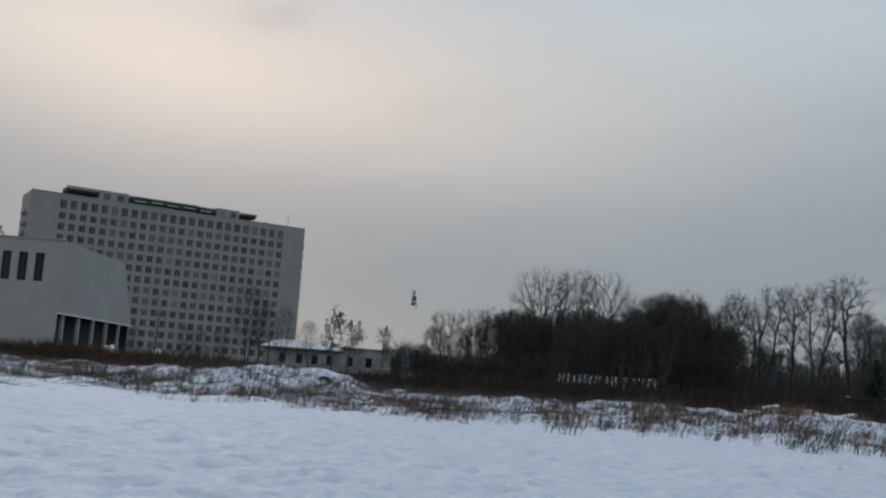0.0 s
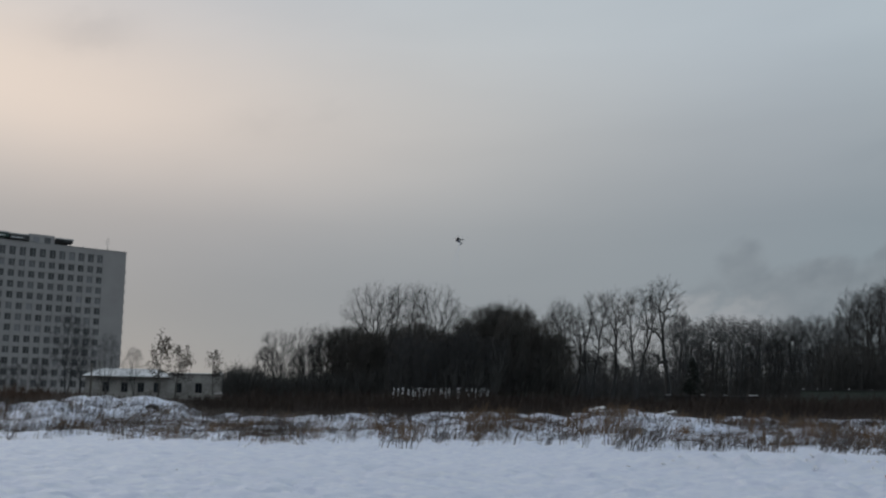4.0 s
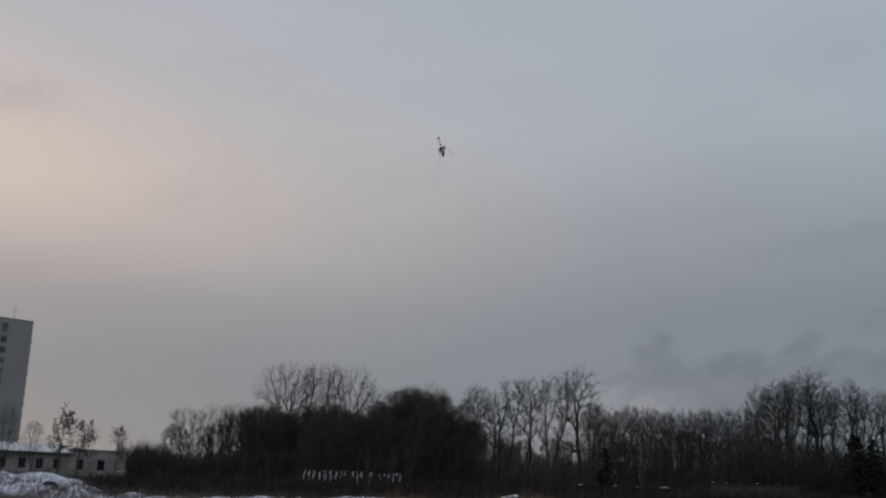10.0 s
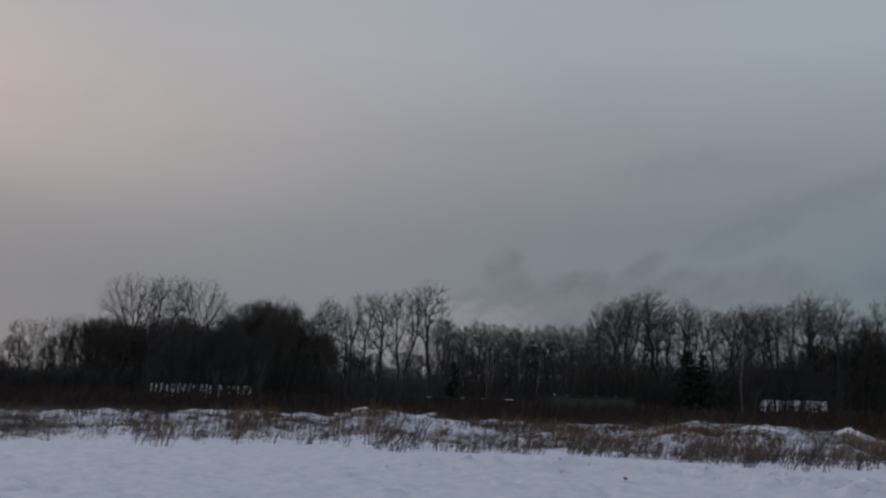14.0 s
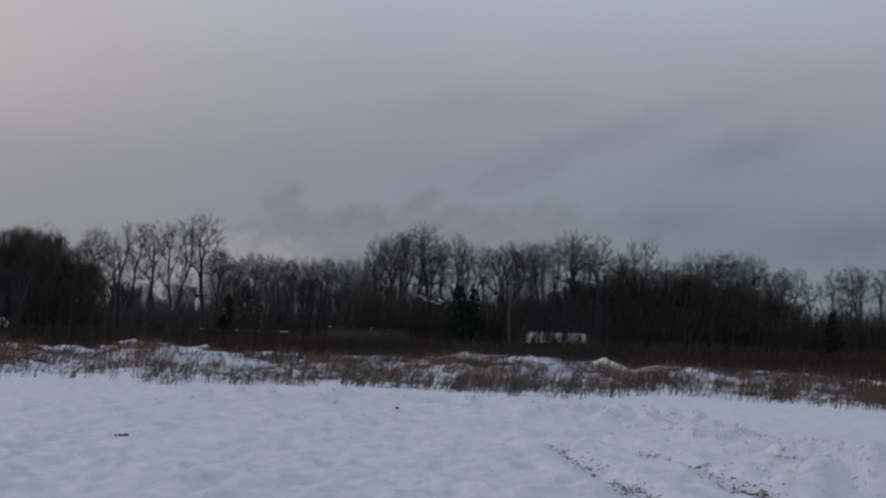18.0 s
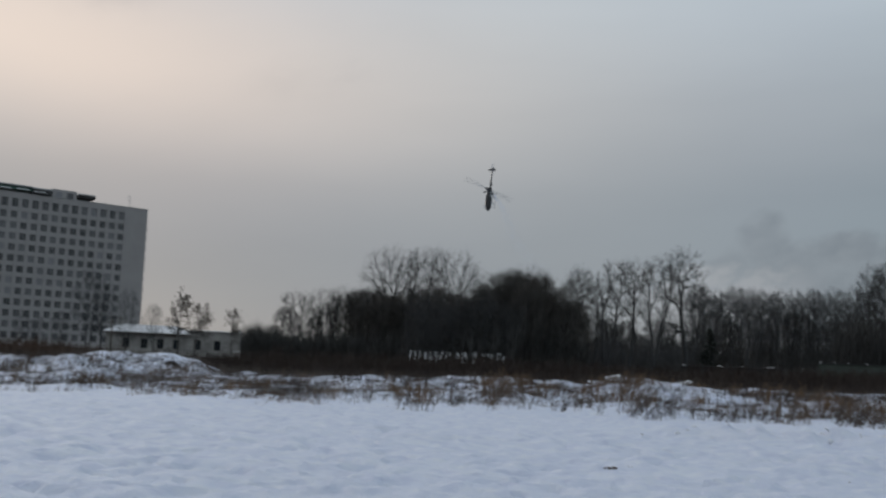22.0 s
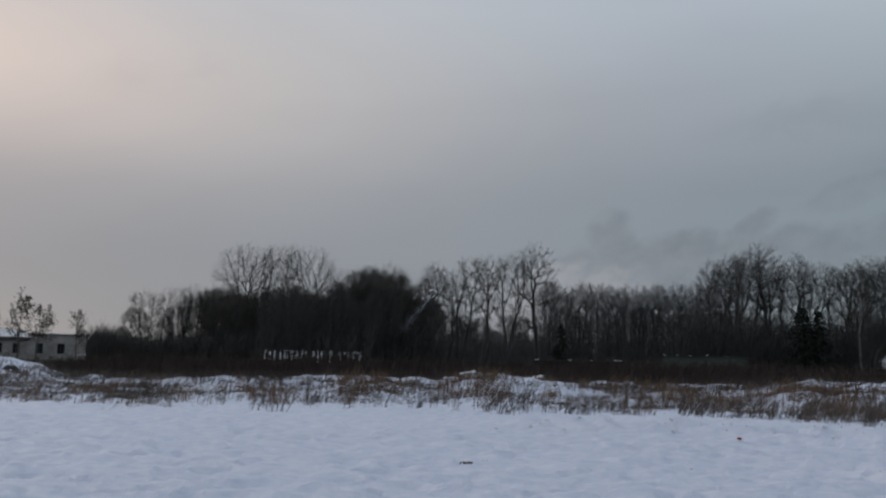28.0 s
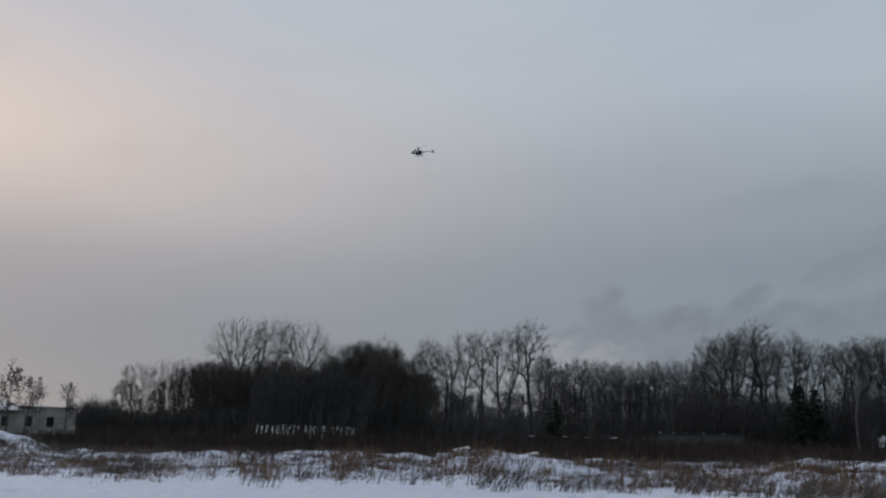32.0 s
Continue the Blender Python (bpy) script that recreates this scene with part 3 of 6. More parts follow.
def build_weeds():
    rng = np.random.RandomState(5)

    def layer(name, label, category, material, n, d0, d1, h0, h1, w0, w1, keep, seed, sprigs, shift, bias=1.0, lean=0.2, az0=-27, az1=64, thinning=(-0.1, 0.12, 0.08, 0.05, 0.0, -0.02), front=0.25, tuft=6, loose=0.22):
        """Tufts past the edge of the clean snow, gathered in long patches that run along it."""
        az = np.repeat(az0 + (az1 - az0) * rng.rand(n // tuft), tuft)
        n = len(az)
        size = np.repeat(0.45 + 1.0 * rng.rand(n // tuft) ** 1.5, tuft)
        sway = np.repeat(rng.rand(n // tuft), tuft)
        depth = d0 + (d1 - d0) * np.repeat(rng.rand(n // tuft), tuft) ** bias
        far = field_edge(az) + depth
        x, y = far * np.sin(np.radians(az)) + loose * rng.randn(n), far * np.cos(np.radians(az)) + loose * rng.randn(n)
        thin = np.interp(az, [-26, -14, 2, 16, 26, 60], thinning)
        patch = 1.25 * N1(az * 0.33 + shift, far * 0.17) + 1.0 * N2(az * 1.8 + 2 * shift, far * 0.42) + 0.7 * N3(x * 0.8 + shift, y * 0.8) + 0.2 * (rng.rand(n) - 0.5)
        ok = patch > keep + thin + front * np.clip(1 - depth / 8.0, 0, 1)
        base, az, size, sway = np.column_stack([x, y])[ok], az[ok], size[ok], sway[ok]
        m = len(az)
        height = size * (h0 + (h1 - h0) * rng.rand(m) ** 1.3) * (1.0 + 0.6 * N2(base[:, 0] * 0.5, base[:, 1] * 0.5))
        width = w0 + (w1 - w0) * rng.rand(m)
        stalks(name, label, category, material, base, height, windward(rng, az, lean * height * (0.1 + 0.9 * rng.rand(m) + 0.9 * sway), 0.0) + 0.85 * height[:, None] * (rng.rand(m, 2) - 0.5), width, seed, sprigs)

    layer("weeds", "dark dry weed stalks standing in loose clumps out of the snow", "weeds", STALK, 30000, -2.0, 19, 0.15, 0.70, 0.010, 0.022, 0.15, 1, 6, 0.0, 1.0, tuft=9, loose=0.22, front=0.42, lean=0.45, thinning=(-0.1, 0.05, 0.08, 0.05, -0.02, -0.16))
    layer("dead_grass", "straw-coloured dead grass standing in the snow", "grass", STRAW, 46000, -0.5, 18, 0.15, 0.48, 0.012, 0.025, 0.06, 2, 1, 31.0, 1.0, thinning=(0.04, -0.14, 0.0, 0.05, 0.10, 0.10), front=0.35)
    layer("rust_brown_weeds", "rust-brown dry weeds in dense patches on the rough ground", "weeds", RUST, 34000, 4.5, 18, 0.25, 0.65, 0.02, 0.042, 0.04, 3, 2, 57.0, 0.9, thinning=(0.3, 0.25, 0.34, 0.16, -0.08, -0.20), front=0.6)
    layer("fine_grass", "thin grey dead grass standing in the snow", "grass", FADED, 60000, 2.0, 26, 0.12, 0.40, 0.008, 0.016, -0.06, 7, 0, 83.0, 0.9, thinning=(0.0, -0.06, 0.0, -0.03, -0.05, -0.05), front=0.3, tuft=5, loose=0.35)
    layer("weed_clumps", "tall branching dry weeds standing singly at the snow edge", "weeds", STALK, 3000, -2.5, 7, 0.45, 0.95, 0.018, 0.032, -0.1, 9, 9, 120.0, 1.0, az0=4, front=0.0, tuft=5, loose=0.12, lean=0.35)
    layer("matted_weeds", "dark beaten-down weeds in flat tangles on the rough snow", "weeds", BRUSH, 52000, 2.0, 25, 0.08, 0.28, 0.015, 0.036, 0.06, 13, 2, 230.0, 1.0, lean=1.6, thinning=(-0.12, 0.10, 0.04, -0.16, -0.14, -0.24), front=0.5, tuft=7, loose=0.3)
    layer("weed_stubble", "short broken weed stubble poking through the snow edge", "weeds", STALK, 7000, -2.2, 12, 0.08, 0.3, 0.015, 0.03, 0.1, 4, 1, 145.0, 1.0)
    layer("hummock_grass", "dark matted grass on the snowy hummocks", "grass", BRUSH, 60000, 13, 50, 0.15, 0.5, 0.02, 0.045, 0.02, 6, 2, 170.0, 1.0, thinning=(0.0, 0.1, 0.06, 0.0, -0.12, -0.2), front=0.0)
    layer("hummock_twigs", "thin dark twigs and weeds on the snowy hill", "weeds", STALK, 34000, 2, 36, 0.15, 0.55, 0.010, 0.024, -0.05, 12, 4, 200.0, 1.0, az0=-26, az1=2, thinning=(-0.3, -0.2, 0.05, 0, 0, 0), front=0.15, tuft=6, loose=0.3)


def build_brush():
    rng = np.random.RandomState(8)

    def band(name, label, n, az0, az1, r0, r1, h0, h1, w0, w1, material, seed, keep=-9.0, sprigs=3, tops=None):
        base, az = scatter(rng, n, az0, az1, r0, r1, N2, keep)
        m = len(az)
        height = h0 + (h1 - h0) * rng.rand(m) ** 1.3
        if tops:
            height *= np.interp(az, *tops)
        height *= 1.0 + 0.5 * N1(base[:, 0] * 0.12, base[:, 1] * 0.12)
        lean = windward(rng, az, 0.12 * height, 0.0) + 0.45 * height[:, None] * (rng.rand(m, 2) - 0.5)
        stalks(name, label, "brush", material, base, height, lean, w0 + (w1 - w0) * rng.rand(m), seed, sprigs)

    band("brown_thicket", "dense brown thicket in front of the white buildings", 12500, -27, -10.0, 91, 106, 0.6, 1.8, 0.04, 0.09, RUSSET, 21)
    band("brown_thicket", "low dark-brown brush along the foot of the wood", 31500, -6.0, 64, 86, 118, 0.7, 2.0, 0.05, 0.10, BRUSH, 22, -0.22, tops=([-6, -3, -1], [0.45, 0.7, 1.0]))
    band("brown_thicket", "matted dark-brown weeds behind the snowy ridge", 12000, 1.0, 64, 73, 90, 0.4, 1.1, 0.04, 0.09, BRUSH, 34, -0.3)
    grove = ([1.5, 2.8, 4.2, 5.7, 8.1, 10.9, 13.4, 14.4, 15.6, 16.5], [0.25, 0.5, 0.85, 0.95, 0.95, 1.05, 1.15, 1.0, 0.8, 0.4])
    band("undergrowth", "black tangle of saplings under the bare grove", 8000, 0.8, 16.2, 138, 160, 1.0, 6.0, 0.06, 0.13, TWIG_DARK, 23, sprigs=6, tops=grove)
    band("undergrowth", "low dark saplings at the foot of the grove", 7000, -2.9, 3.4, 138, 154, 1.0, 4.6, 0.06, 0.12, TWIG_DARK, 24, sprigs=4)
    far_wood = ([39, 41, 42, 45, 48, 51, 53, 54.5], [0.3, 0.7, 0.95, 1.05, 1.0, 0.95, 0.8, 0.4])
    band("undergrowth", "black tangle of saplings under the far wood", 9500, 39.0, 54.5, 160, 184, 1.2, 7.5, 0.07, 0.15, TWIG_DARK, 25, sprigs=6, tops=far_wood)
    band("undergrowth", "dark bushes at the end of the wood", 6500, 53.5, 64, 160, 185, 1.5, 7.0, 0.07, 0.14, TWIG_DARK, 29, sprigs=6)
    band("undergrowth", "thin saplings between the tall trunks", 8000, 29.0, 41, 160, 190, 1.0, 9.0, 0.06, 0.12, TWIG_DARK, 26, sprigs=6)
    band("undergrowth", "thin saplings behind the far row of trunks", 4200, 20.5, 31, 205, 262, 1.0, 7.0, 0.07, 0.13, TWIG_DARK, 28, sprigs=6)
    band("undergrowth", "grey saplings in the gap beside the grove", 2200, 15.8, 21.8, 175, 215, 1.5, 5.5, 0.05, 0.10, TWIG, 31, sprigs=6)
    band("undergrowth", "bare saplings before the snowy shed", 260, 5.8, 12.1, 121, 131, 1.6, 6.5, 0.10, 0.22, TWIG_DARK, 32, sprigs=4)
    band("undergrowth", "bare saplings before the snowy shed", 100, 38.8, 43, 138, 150, 1.6, 6.5, 0.10, 0.22, TWIG_DARK, 33, sprigs=4)
    band("undergrowth", "low saplings under the row of tall trees", 7000, 15.8, 64, 156, 186, 0.6, 2.2, 0.06, 0.12, TWIG_DARK, 27, sprigs=4)


build_weeds()
build_brush()


# ---------------------------------------------------------------- trees
def limb_mesh(name, segs, material, sides):
    """Tapered sticks, one for each (start, end, radius, radius); a zero end radius makes a point."""
    verts, faces = [], []
    for a, b, r0, r1 in segs:
        d = b - a
        u = d.orthogonal().normalized()
        v = d.cross(u).normalized()
        o = len(verts)
        ring = [(math.cos(2 * math.pi * k / sides), math.sin(2 * math.pi * k / sides)) for k in range(sides)]
        verts += [a + r0 * (c * u + s * v) for c, s in ring]
        if r1 > 0:
            verts += [b + r1 * (c * u + s * v) for c, s in ring]
            faces += [(o + k, o + (k + 1) % sides, o + sides + (k + 1) % sides, o + sides + k) for k in range(sides)]
        else:
            verts.append(b)
            faces += [(o + k, o + (k + 1) % sides, o + sides) for k in range(min(sides, 2))]
    data = bpy.data.meshes.new(name)
    data.from_pydata(verts, [], faces)
    data.polygons.foreach_set("use_smooth", [True] * len(data.polygons))
    data.materials.append(material)
    return data


def grow(seed, stems, bare, spread, rise, reach, limbs, branches, twigs, girth, wander=0.06, wind=0.0, twig_width=0.02, tips=2, leaves=0):
    """A bare tree one metre high: its thick wood, its twigs and its last leaves as lists of sticks. bare: share of the
    trunk with no limbs; spread: degrees between trunk and limbs; rise: how strongly limbs turn upwards; reach: limb length."""
    rng = random.Random(seed)
    thick, thin, leaf = [], [], []

    def rand_dir():
        return Vector((rng.uniform(-1, 1), rng.uniform(-1, 1), rng.uniform(-1, 1)))

    def tilt(d, angle):
        side = d.orthogonal().normalized()
        side.rotate(Matrix.Rotation(rng.uniform(0, 2 * math.pi), 3, d))
        return (d * math.cos(angle) + side * math.sin(angle)).normalized()

    def stick(p, d, length, r0, r1, steps, wob, lift, store):
        nodes = [(p.copy(), d.copy(), r0)]
        for i in range(steps):
            d = (d + rand_dir() * wob + Vector((wind, 0, lift))).normalized()
            q = p + d * (length / steps)
            a, b = r0 + (r1 - r0) * i / steps, r0 + (r1 - r0) * (i + 1) / steps
            store.append((p, q, a, b if b > 1e-5 else 0.0))
            p = q
            nodes.append((p.copy(), d.copy(), b))
        return nodes

    for s in range(stems):
        d = Vector((0, 0, 1))
        h = 1.0
        if stems > 1:
            angle = 2 * math.pi * s / stems + rng.uniform(-0.5, 0.5)
            lean = rng.uniform(0.12, 0.32)
            d = Vector((lean * math.cos(angle), lean * math.sin(angle), 1)).normalized()
            h = rng.uniform(0.86, 1.0)
        g = girth / stems ** 0.5
        trunk = stick(Vector((0, 0, 0)), d, h * 0.96, g, 0.0015, 9, wander, 0.03, thick)
        for k in range(limbs // stems):
            s0 = bare + (0.97 - bare) * (k + rng.random()) / (limbs // stems)
            i = min(int(s0 * 9), 8)
            p = trunk[i][0].lerp(trunk[i + 1][0], s0 * 9 - i)
            share = (s0 - bare) / (1 - bare)
            size = reach * (0.30 + 0.75 * math.sin(math.pi * (0.18 + 0.80 * share)) ** 0.8) * rng.uniform(0.7, 1.2)
            limb = stick(p, tilt(trunk[i][1], radians(spread) * rng.uniform(0.7, 1.3)), size, max(trunk[i][2] * 0.5, 0.0034), 0.0014, 6, 0.11, rise, thick)
            for b in range(branches):
                j = rng.randint(1, 5)
                start = limb[j][0].lerp(limb[j + 1][0], rng.random())
                branch = stick(start, tilt(limb[j][1], radians(rng.uniform(22, 48))), size * rng.uniform(0.25, 0.6) * (1.25 - 0.12 * j), 0.0014 + limb[j][2] * 0.2, twig_width * 0.055, 3, 0.12, rise * 0.9, thin)
                for t in range(twigs):
                    c = rng.randint(0, 2)
                    at = branch[c][0].lerp(branch[c + 1][0], rng.random())
                    twig = stick(at, tilt(branch[c][1], radians(rng.uniform(15, 42))), 0.02 + size * rng.uniform(0.14, 0.32), twig_width * 0.05, 0.0, 1, 0.1, rise, thin)
                    for e in range(tips):
                        tip = twig[0][0].lerp(twig[1][0], rng.uniform(0.2, 1.0))
                        stick(tip, tilt(twig[0][1], radians(rng.uniform(15, 40))), 0.014 + size * rng.uniform(0.08, 0.18), twig_width * 0.042, 0.0, 1, 0.1, rise, thin)
                    for e in range(leaves):
                        tip = twig[1][0] + 0.012 * rand_dir()
                        leaf.append((tip, tip + 0.022 * rand_dir(), 0.006, 0.0))
    tall = max(max(a.z, b.z) for a, b, _, _ in thick + thin)
    return tuple([(a / tall, b / tall, r0, r1) for a, b, r0, r1 in sticks] for sticks in (thick, thin, leaf))


def fork(seed, stems, bare, dome, shoots, lobes, lean=0.05, wind=0.0, gauge=0.0007, low=0.8, fill=2, vee=0.0, taper=0.46, gather=0.7):
    """A bare tree one metre high whose stem splits again and again towards shoots spread through a rounded crown. bare: height
    of the first fork; dome: half the crown's width; lobes: bunches in which the shoots gather; low: the crown's foot, by bare;
    vee: how far the crown's widest part moves from its middle to its upper end."""
    rng = random.Random(seed * 7 + 3)
    thick, thin = [], []
    tip = Vector((lean * rng.uniform(-1, 1), lean * rng.uniform(-1, 1), 0))

    def in_crown():
        while True:
            up = rng.random() ** 0.8
            egg = math.sin(math.pi * (0.13 + 0.76 * up)) ** 0.7
            fan = (0.16 + 0.84 * up ** 0.8) * math.sqrt(1 - 0.55 * up ** 5)
            wide = dome * ((1 - vee) * egg + vee * fan)
            a, q = rng.uniform(0, 6.283), math.sqrt(rng.uniform(0.04, 1))
            return Vector((wide * q * math.cos(a) + wind * up * up, wide * q * math.sin(a), low * bare + (1 - low * bare) * up * (1 - (0.10 + 0.08 * vee) * q * q))) + tip

    hubs = [in_crown() for _ in range(lobes)]
    heights = [rng.random() for _ in hubs]
    ends = []
    for k in range(shoots):
        p = in_crown()
        if rng.random() < gather:
            hub = min(hubs, key=lambda h: (h - p).length)
            q = p.lerp(hub, rng.uniform(0.15, 0.5))
            # in fan-shaped crowns the shoots stand in upright plumes of uneven height
            p = Vector((q.x, q.y, q.z + vee * (p.z - q.z) - 0.10 * vee * heights[hubs.index(hub)]))
        ends.append(p)

    def girth(n):
        return gauge * n ** taper

    def run(p, q, r0, r1, bend):
        mid = p.lerp(q, rng.uniform(0.4, 0.6)) + bend * (q - p).length * Vector((rng.uniform(-1, 1), rng.uniform(-1, 1), rng.uniform(-0.6, 0.6)))
        store = thick if r0 > 0.0019 else thin
        store.append((p, mid, r0, (r0 + r1) / 2))
        store.append((mid, q, (r0 + r1) / 2, r1))
        if r0 < 0.006:
            for _ in range(fill):
                at = p.lerp(q, rng.random())
                side = Vector((rng.uniform(-1, 1), rng.uniform(-1, 1), rng.uniform(0.0, 1.3)))
                out = at + side * rng.uniform(0.02, 0.045) + 0.4 * (q - p)
                thin.append((at, out, gauge, 0.0))
                for _ in range(2):
                    bud = at.lerp(out, rng.uniform(0.3, 0.9))
                    thin.append((bud, bud + 0.5 * (out - at) + 0.014 * Vector((rng.uniform(-1, 1), rng.uniform(-1, 1), rng.uniform(-0.5, 1))), gauge * 0.8, 0.0))

    def reach(p, pts, first):
        n = len(pts)
        if n == 1:
            d = pts[0] - p
            thin.append((p, pts[0], girth(1) * 1.15, 0.0))
            for _ in range(3):
                at = p.lerp(pts[0], rng.uniform(0.35, 0.9))
                side = Vector((rng.uniform(-1, 1), rng.uniform(-1, 1), rng.uniform(0.1, 1.4)))
                thin.append((at, at + 0.5 * d * rng.uniform(0.3, 0.7) + side * 0.016, girth(1) * 0.85, 0.0))
            return
        c = sum(pts, Vector()) / n
        q = p + (c - p) * rng.uniform(0.30, 0.44)
        if first:
            q = Vector((p.x + 0.35 * (c.x - p.x) + rng.uniform(-0.02, 0.02), p.y + 0.35 * (c.y - p.y), bare * rng.uniform(0.9, 1.1)))
        q += 0.05 * (c - p).length * Vector((rng.uniform(-1, 1), rng.uniform(-1, 1), rng.uniform(-0.5, 0.5)))
        run(p, q, girth(n) * (1.25 if first else 1.0), girth(n) * 0.86, 0.02 if first else 0.06)
        far = max(pts, key=lambda e: (e - c).length)
        axis = (far - c).normalized() + 0.4 * Vector((rng.uniform(-1, 1), rng.uniform(-1, 1), rng.uniform(-1, 1)))
        pts = sorted(pts, key=lambda e: e.dot(axis))
        cut = min(max(int(n * rng.uniform(0.28, 0.72)), 1), n - 1)
        reach(q, pts[:cut], False)
        reach(q, pts[cut:], False)

    if stems > 1:
        turn = rng.uniform(0, 3.14)
        ends.sort(key=lambda e: e.x * math.cos(turn) + e.y * math.sin(turn))
    for k in range(stems):
        share = ends[k * shoots // stems:(k + 1) * shoots // stems]
        reach(Vector((0.012 * (k - stems / 2), 0, 0)), share, True)
    tall = max(max(a.z, b.z) for a, b, _, _ in thick + thin)
    return tuple([(a / tall, b / tall, r0, r1) for a, b, r0, r1 in sticks] for sticks in (thick, thin)) + ([],)


TREE_MESHES = {}


def tree_model(kind):
    """The meshes of one kind of tree, a metre high, built once."""
    if kind not in TREE_MESHES:
        style, seed = kind
        set_up = {
            "broad": dict(stems=3, bare=0.30, dome=0.36, shoots=1300, lobes=16, lean=0.03, gauge=0.00050, fill=1, vee=0.75, taper=0.50, gather=0.4),
            "slender": dict(stems=1, bare=0.34, dome=0.26, shoots=1000, lobes=13, lean=0.16, wind=0.07, gauge=0.00050, fill=1, low=0.65, vee=0.75, taper=0.50, gather=0.45),
            "alley": dict(stems=1, bare=0.38, dome=0.19, shoots=750, lobes=13, lean=0.08, wind=0.03, gauge=0.00052, low=0.6, fill=1, vee=0.5, taper=0.48, gather=0.25),
            "dense": dict(stems=3, bare=0.12, dome=0.31, shoots=1700, lobes=26, lean=0.03, gauge=0.00082, fill=2, low=0.5, gather=0.5),
            "young": dict(stems=2, bare=0.15, dome=0.28, shoots=1900, lobes=16, lean=0.02, gauge=0.00050, fill=2, low=0.6, gather=0.35),
            "faint": dict(stems=2, bare=0.22, dome=0.30, shoots=1300, lobes=12, lean=0.05, gauge=0.00040, fill=1, low=0.6, gather=0.35),
            "pale_birch": dict(stems=1, bare=0.34, dome=0.17, shoots=700, lobes=8, lean=0.10, gauge=0.0005, vee=0.4),
            "birch": dict(stems=1, bare=0.3, spread=48, rise=-0.02, reach=0.30, limbs=15, branches=6, twigs=4, girth=0.019, wander=0.07, wind=0.02, twig_width=0.022, tips=1, leaves=5),
        }[style]
        if style == "slender":
            set_up["stems"] = 1 + seed % 2
        thick, thin, leaf = (grow if style == "birch" else fork)(seed, **set_up)
        wood = {"birch": BIRCH, "pale_birch": BIRCH_PALE, "dense": BARK_DARK}.get(style, BARK)
        TREE_MESHES[kind] = (limb_mesh("trunk", thick, wood, 6), limb_mesh("crown", thin, {"dense": TWIG_BROWN, "alley": TWIG_HAZED, "faint": TWIG_HAZED}.get(style, TWIG), 3), limb_mesh("leaves", leaf, DRY_LEAF, 3) if leaf else None)
    return TREE_MESHES[kind]


WORDS = {
    "broad": ("broad bare tree with a fan of several stems", "tree"),
    "slender": ("tall bare poplar with a long forked stem", "tree"),
    "alley": ("bare tall-trunked tree in a planted row", "tree"),
    "dense": ("dark densely twigged bare tree in the grove", "tree"),
    "young": ("small bare tree with a full upswept crown", "tree"),
    "faint": ("thin bare tree with a fine airy crown, greyed as by haze", "tree"),
    "pale_birch": ("slim birch with a pale trunk", "tree"),
    "birch": ("birch still bearing a few withered leaves", "tree"),
}


def plant(style, seed, az, far, top, turn=None, group="", name="bare_tree", wide=1.0, label=""):
    """A tree at a bearing and distance whose tip stands at the angle top over the eye's level."""
    x, y, _ = spot(az, far)
    z = gz(x, y) - 0.1
    h = (EYE[2] + far * math.tan(radians(top)) - z) * 1.025
    trunk, crown, leaves = tree_model((style, seed))
    words, category = WORDS[style]
    if turn is None:
        turn = -az + random.uniform(-28, 28) + (180 if style in ("broad", "dense", "young") and random.random() < 0.5 else 0)
    root = thing(name, label or words, category, pose(x, y, z, 0, 0, turn), group)
    scale = Matrix.Diagonal((h * wide, h * wide, h, 1))
    part("trunk", trunk, None, root, m=scale)
    part("crown", crown, None, root, m=scale)
    if leaves:
        part("leaves", leaves, None, root, m=scale)
    return root


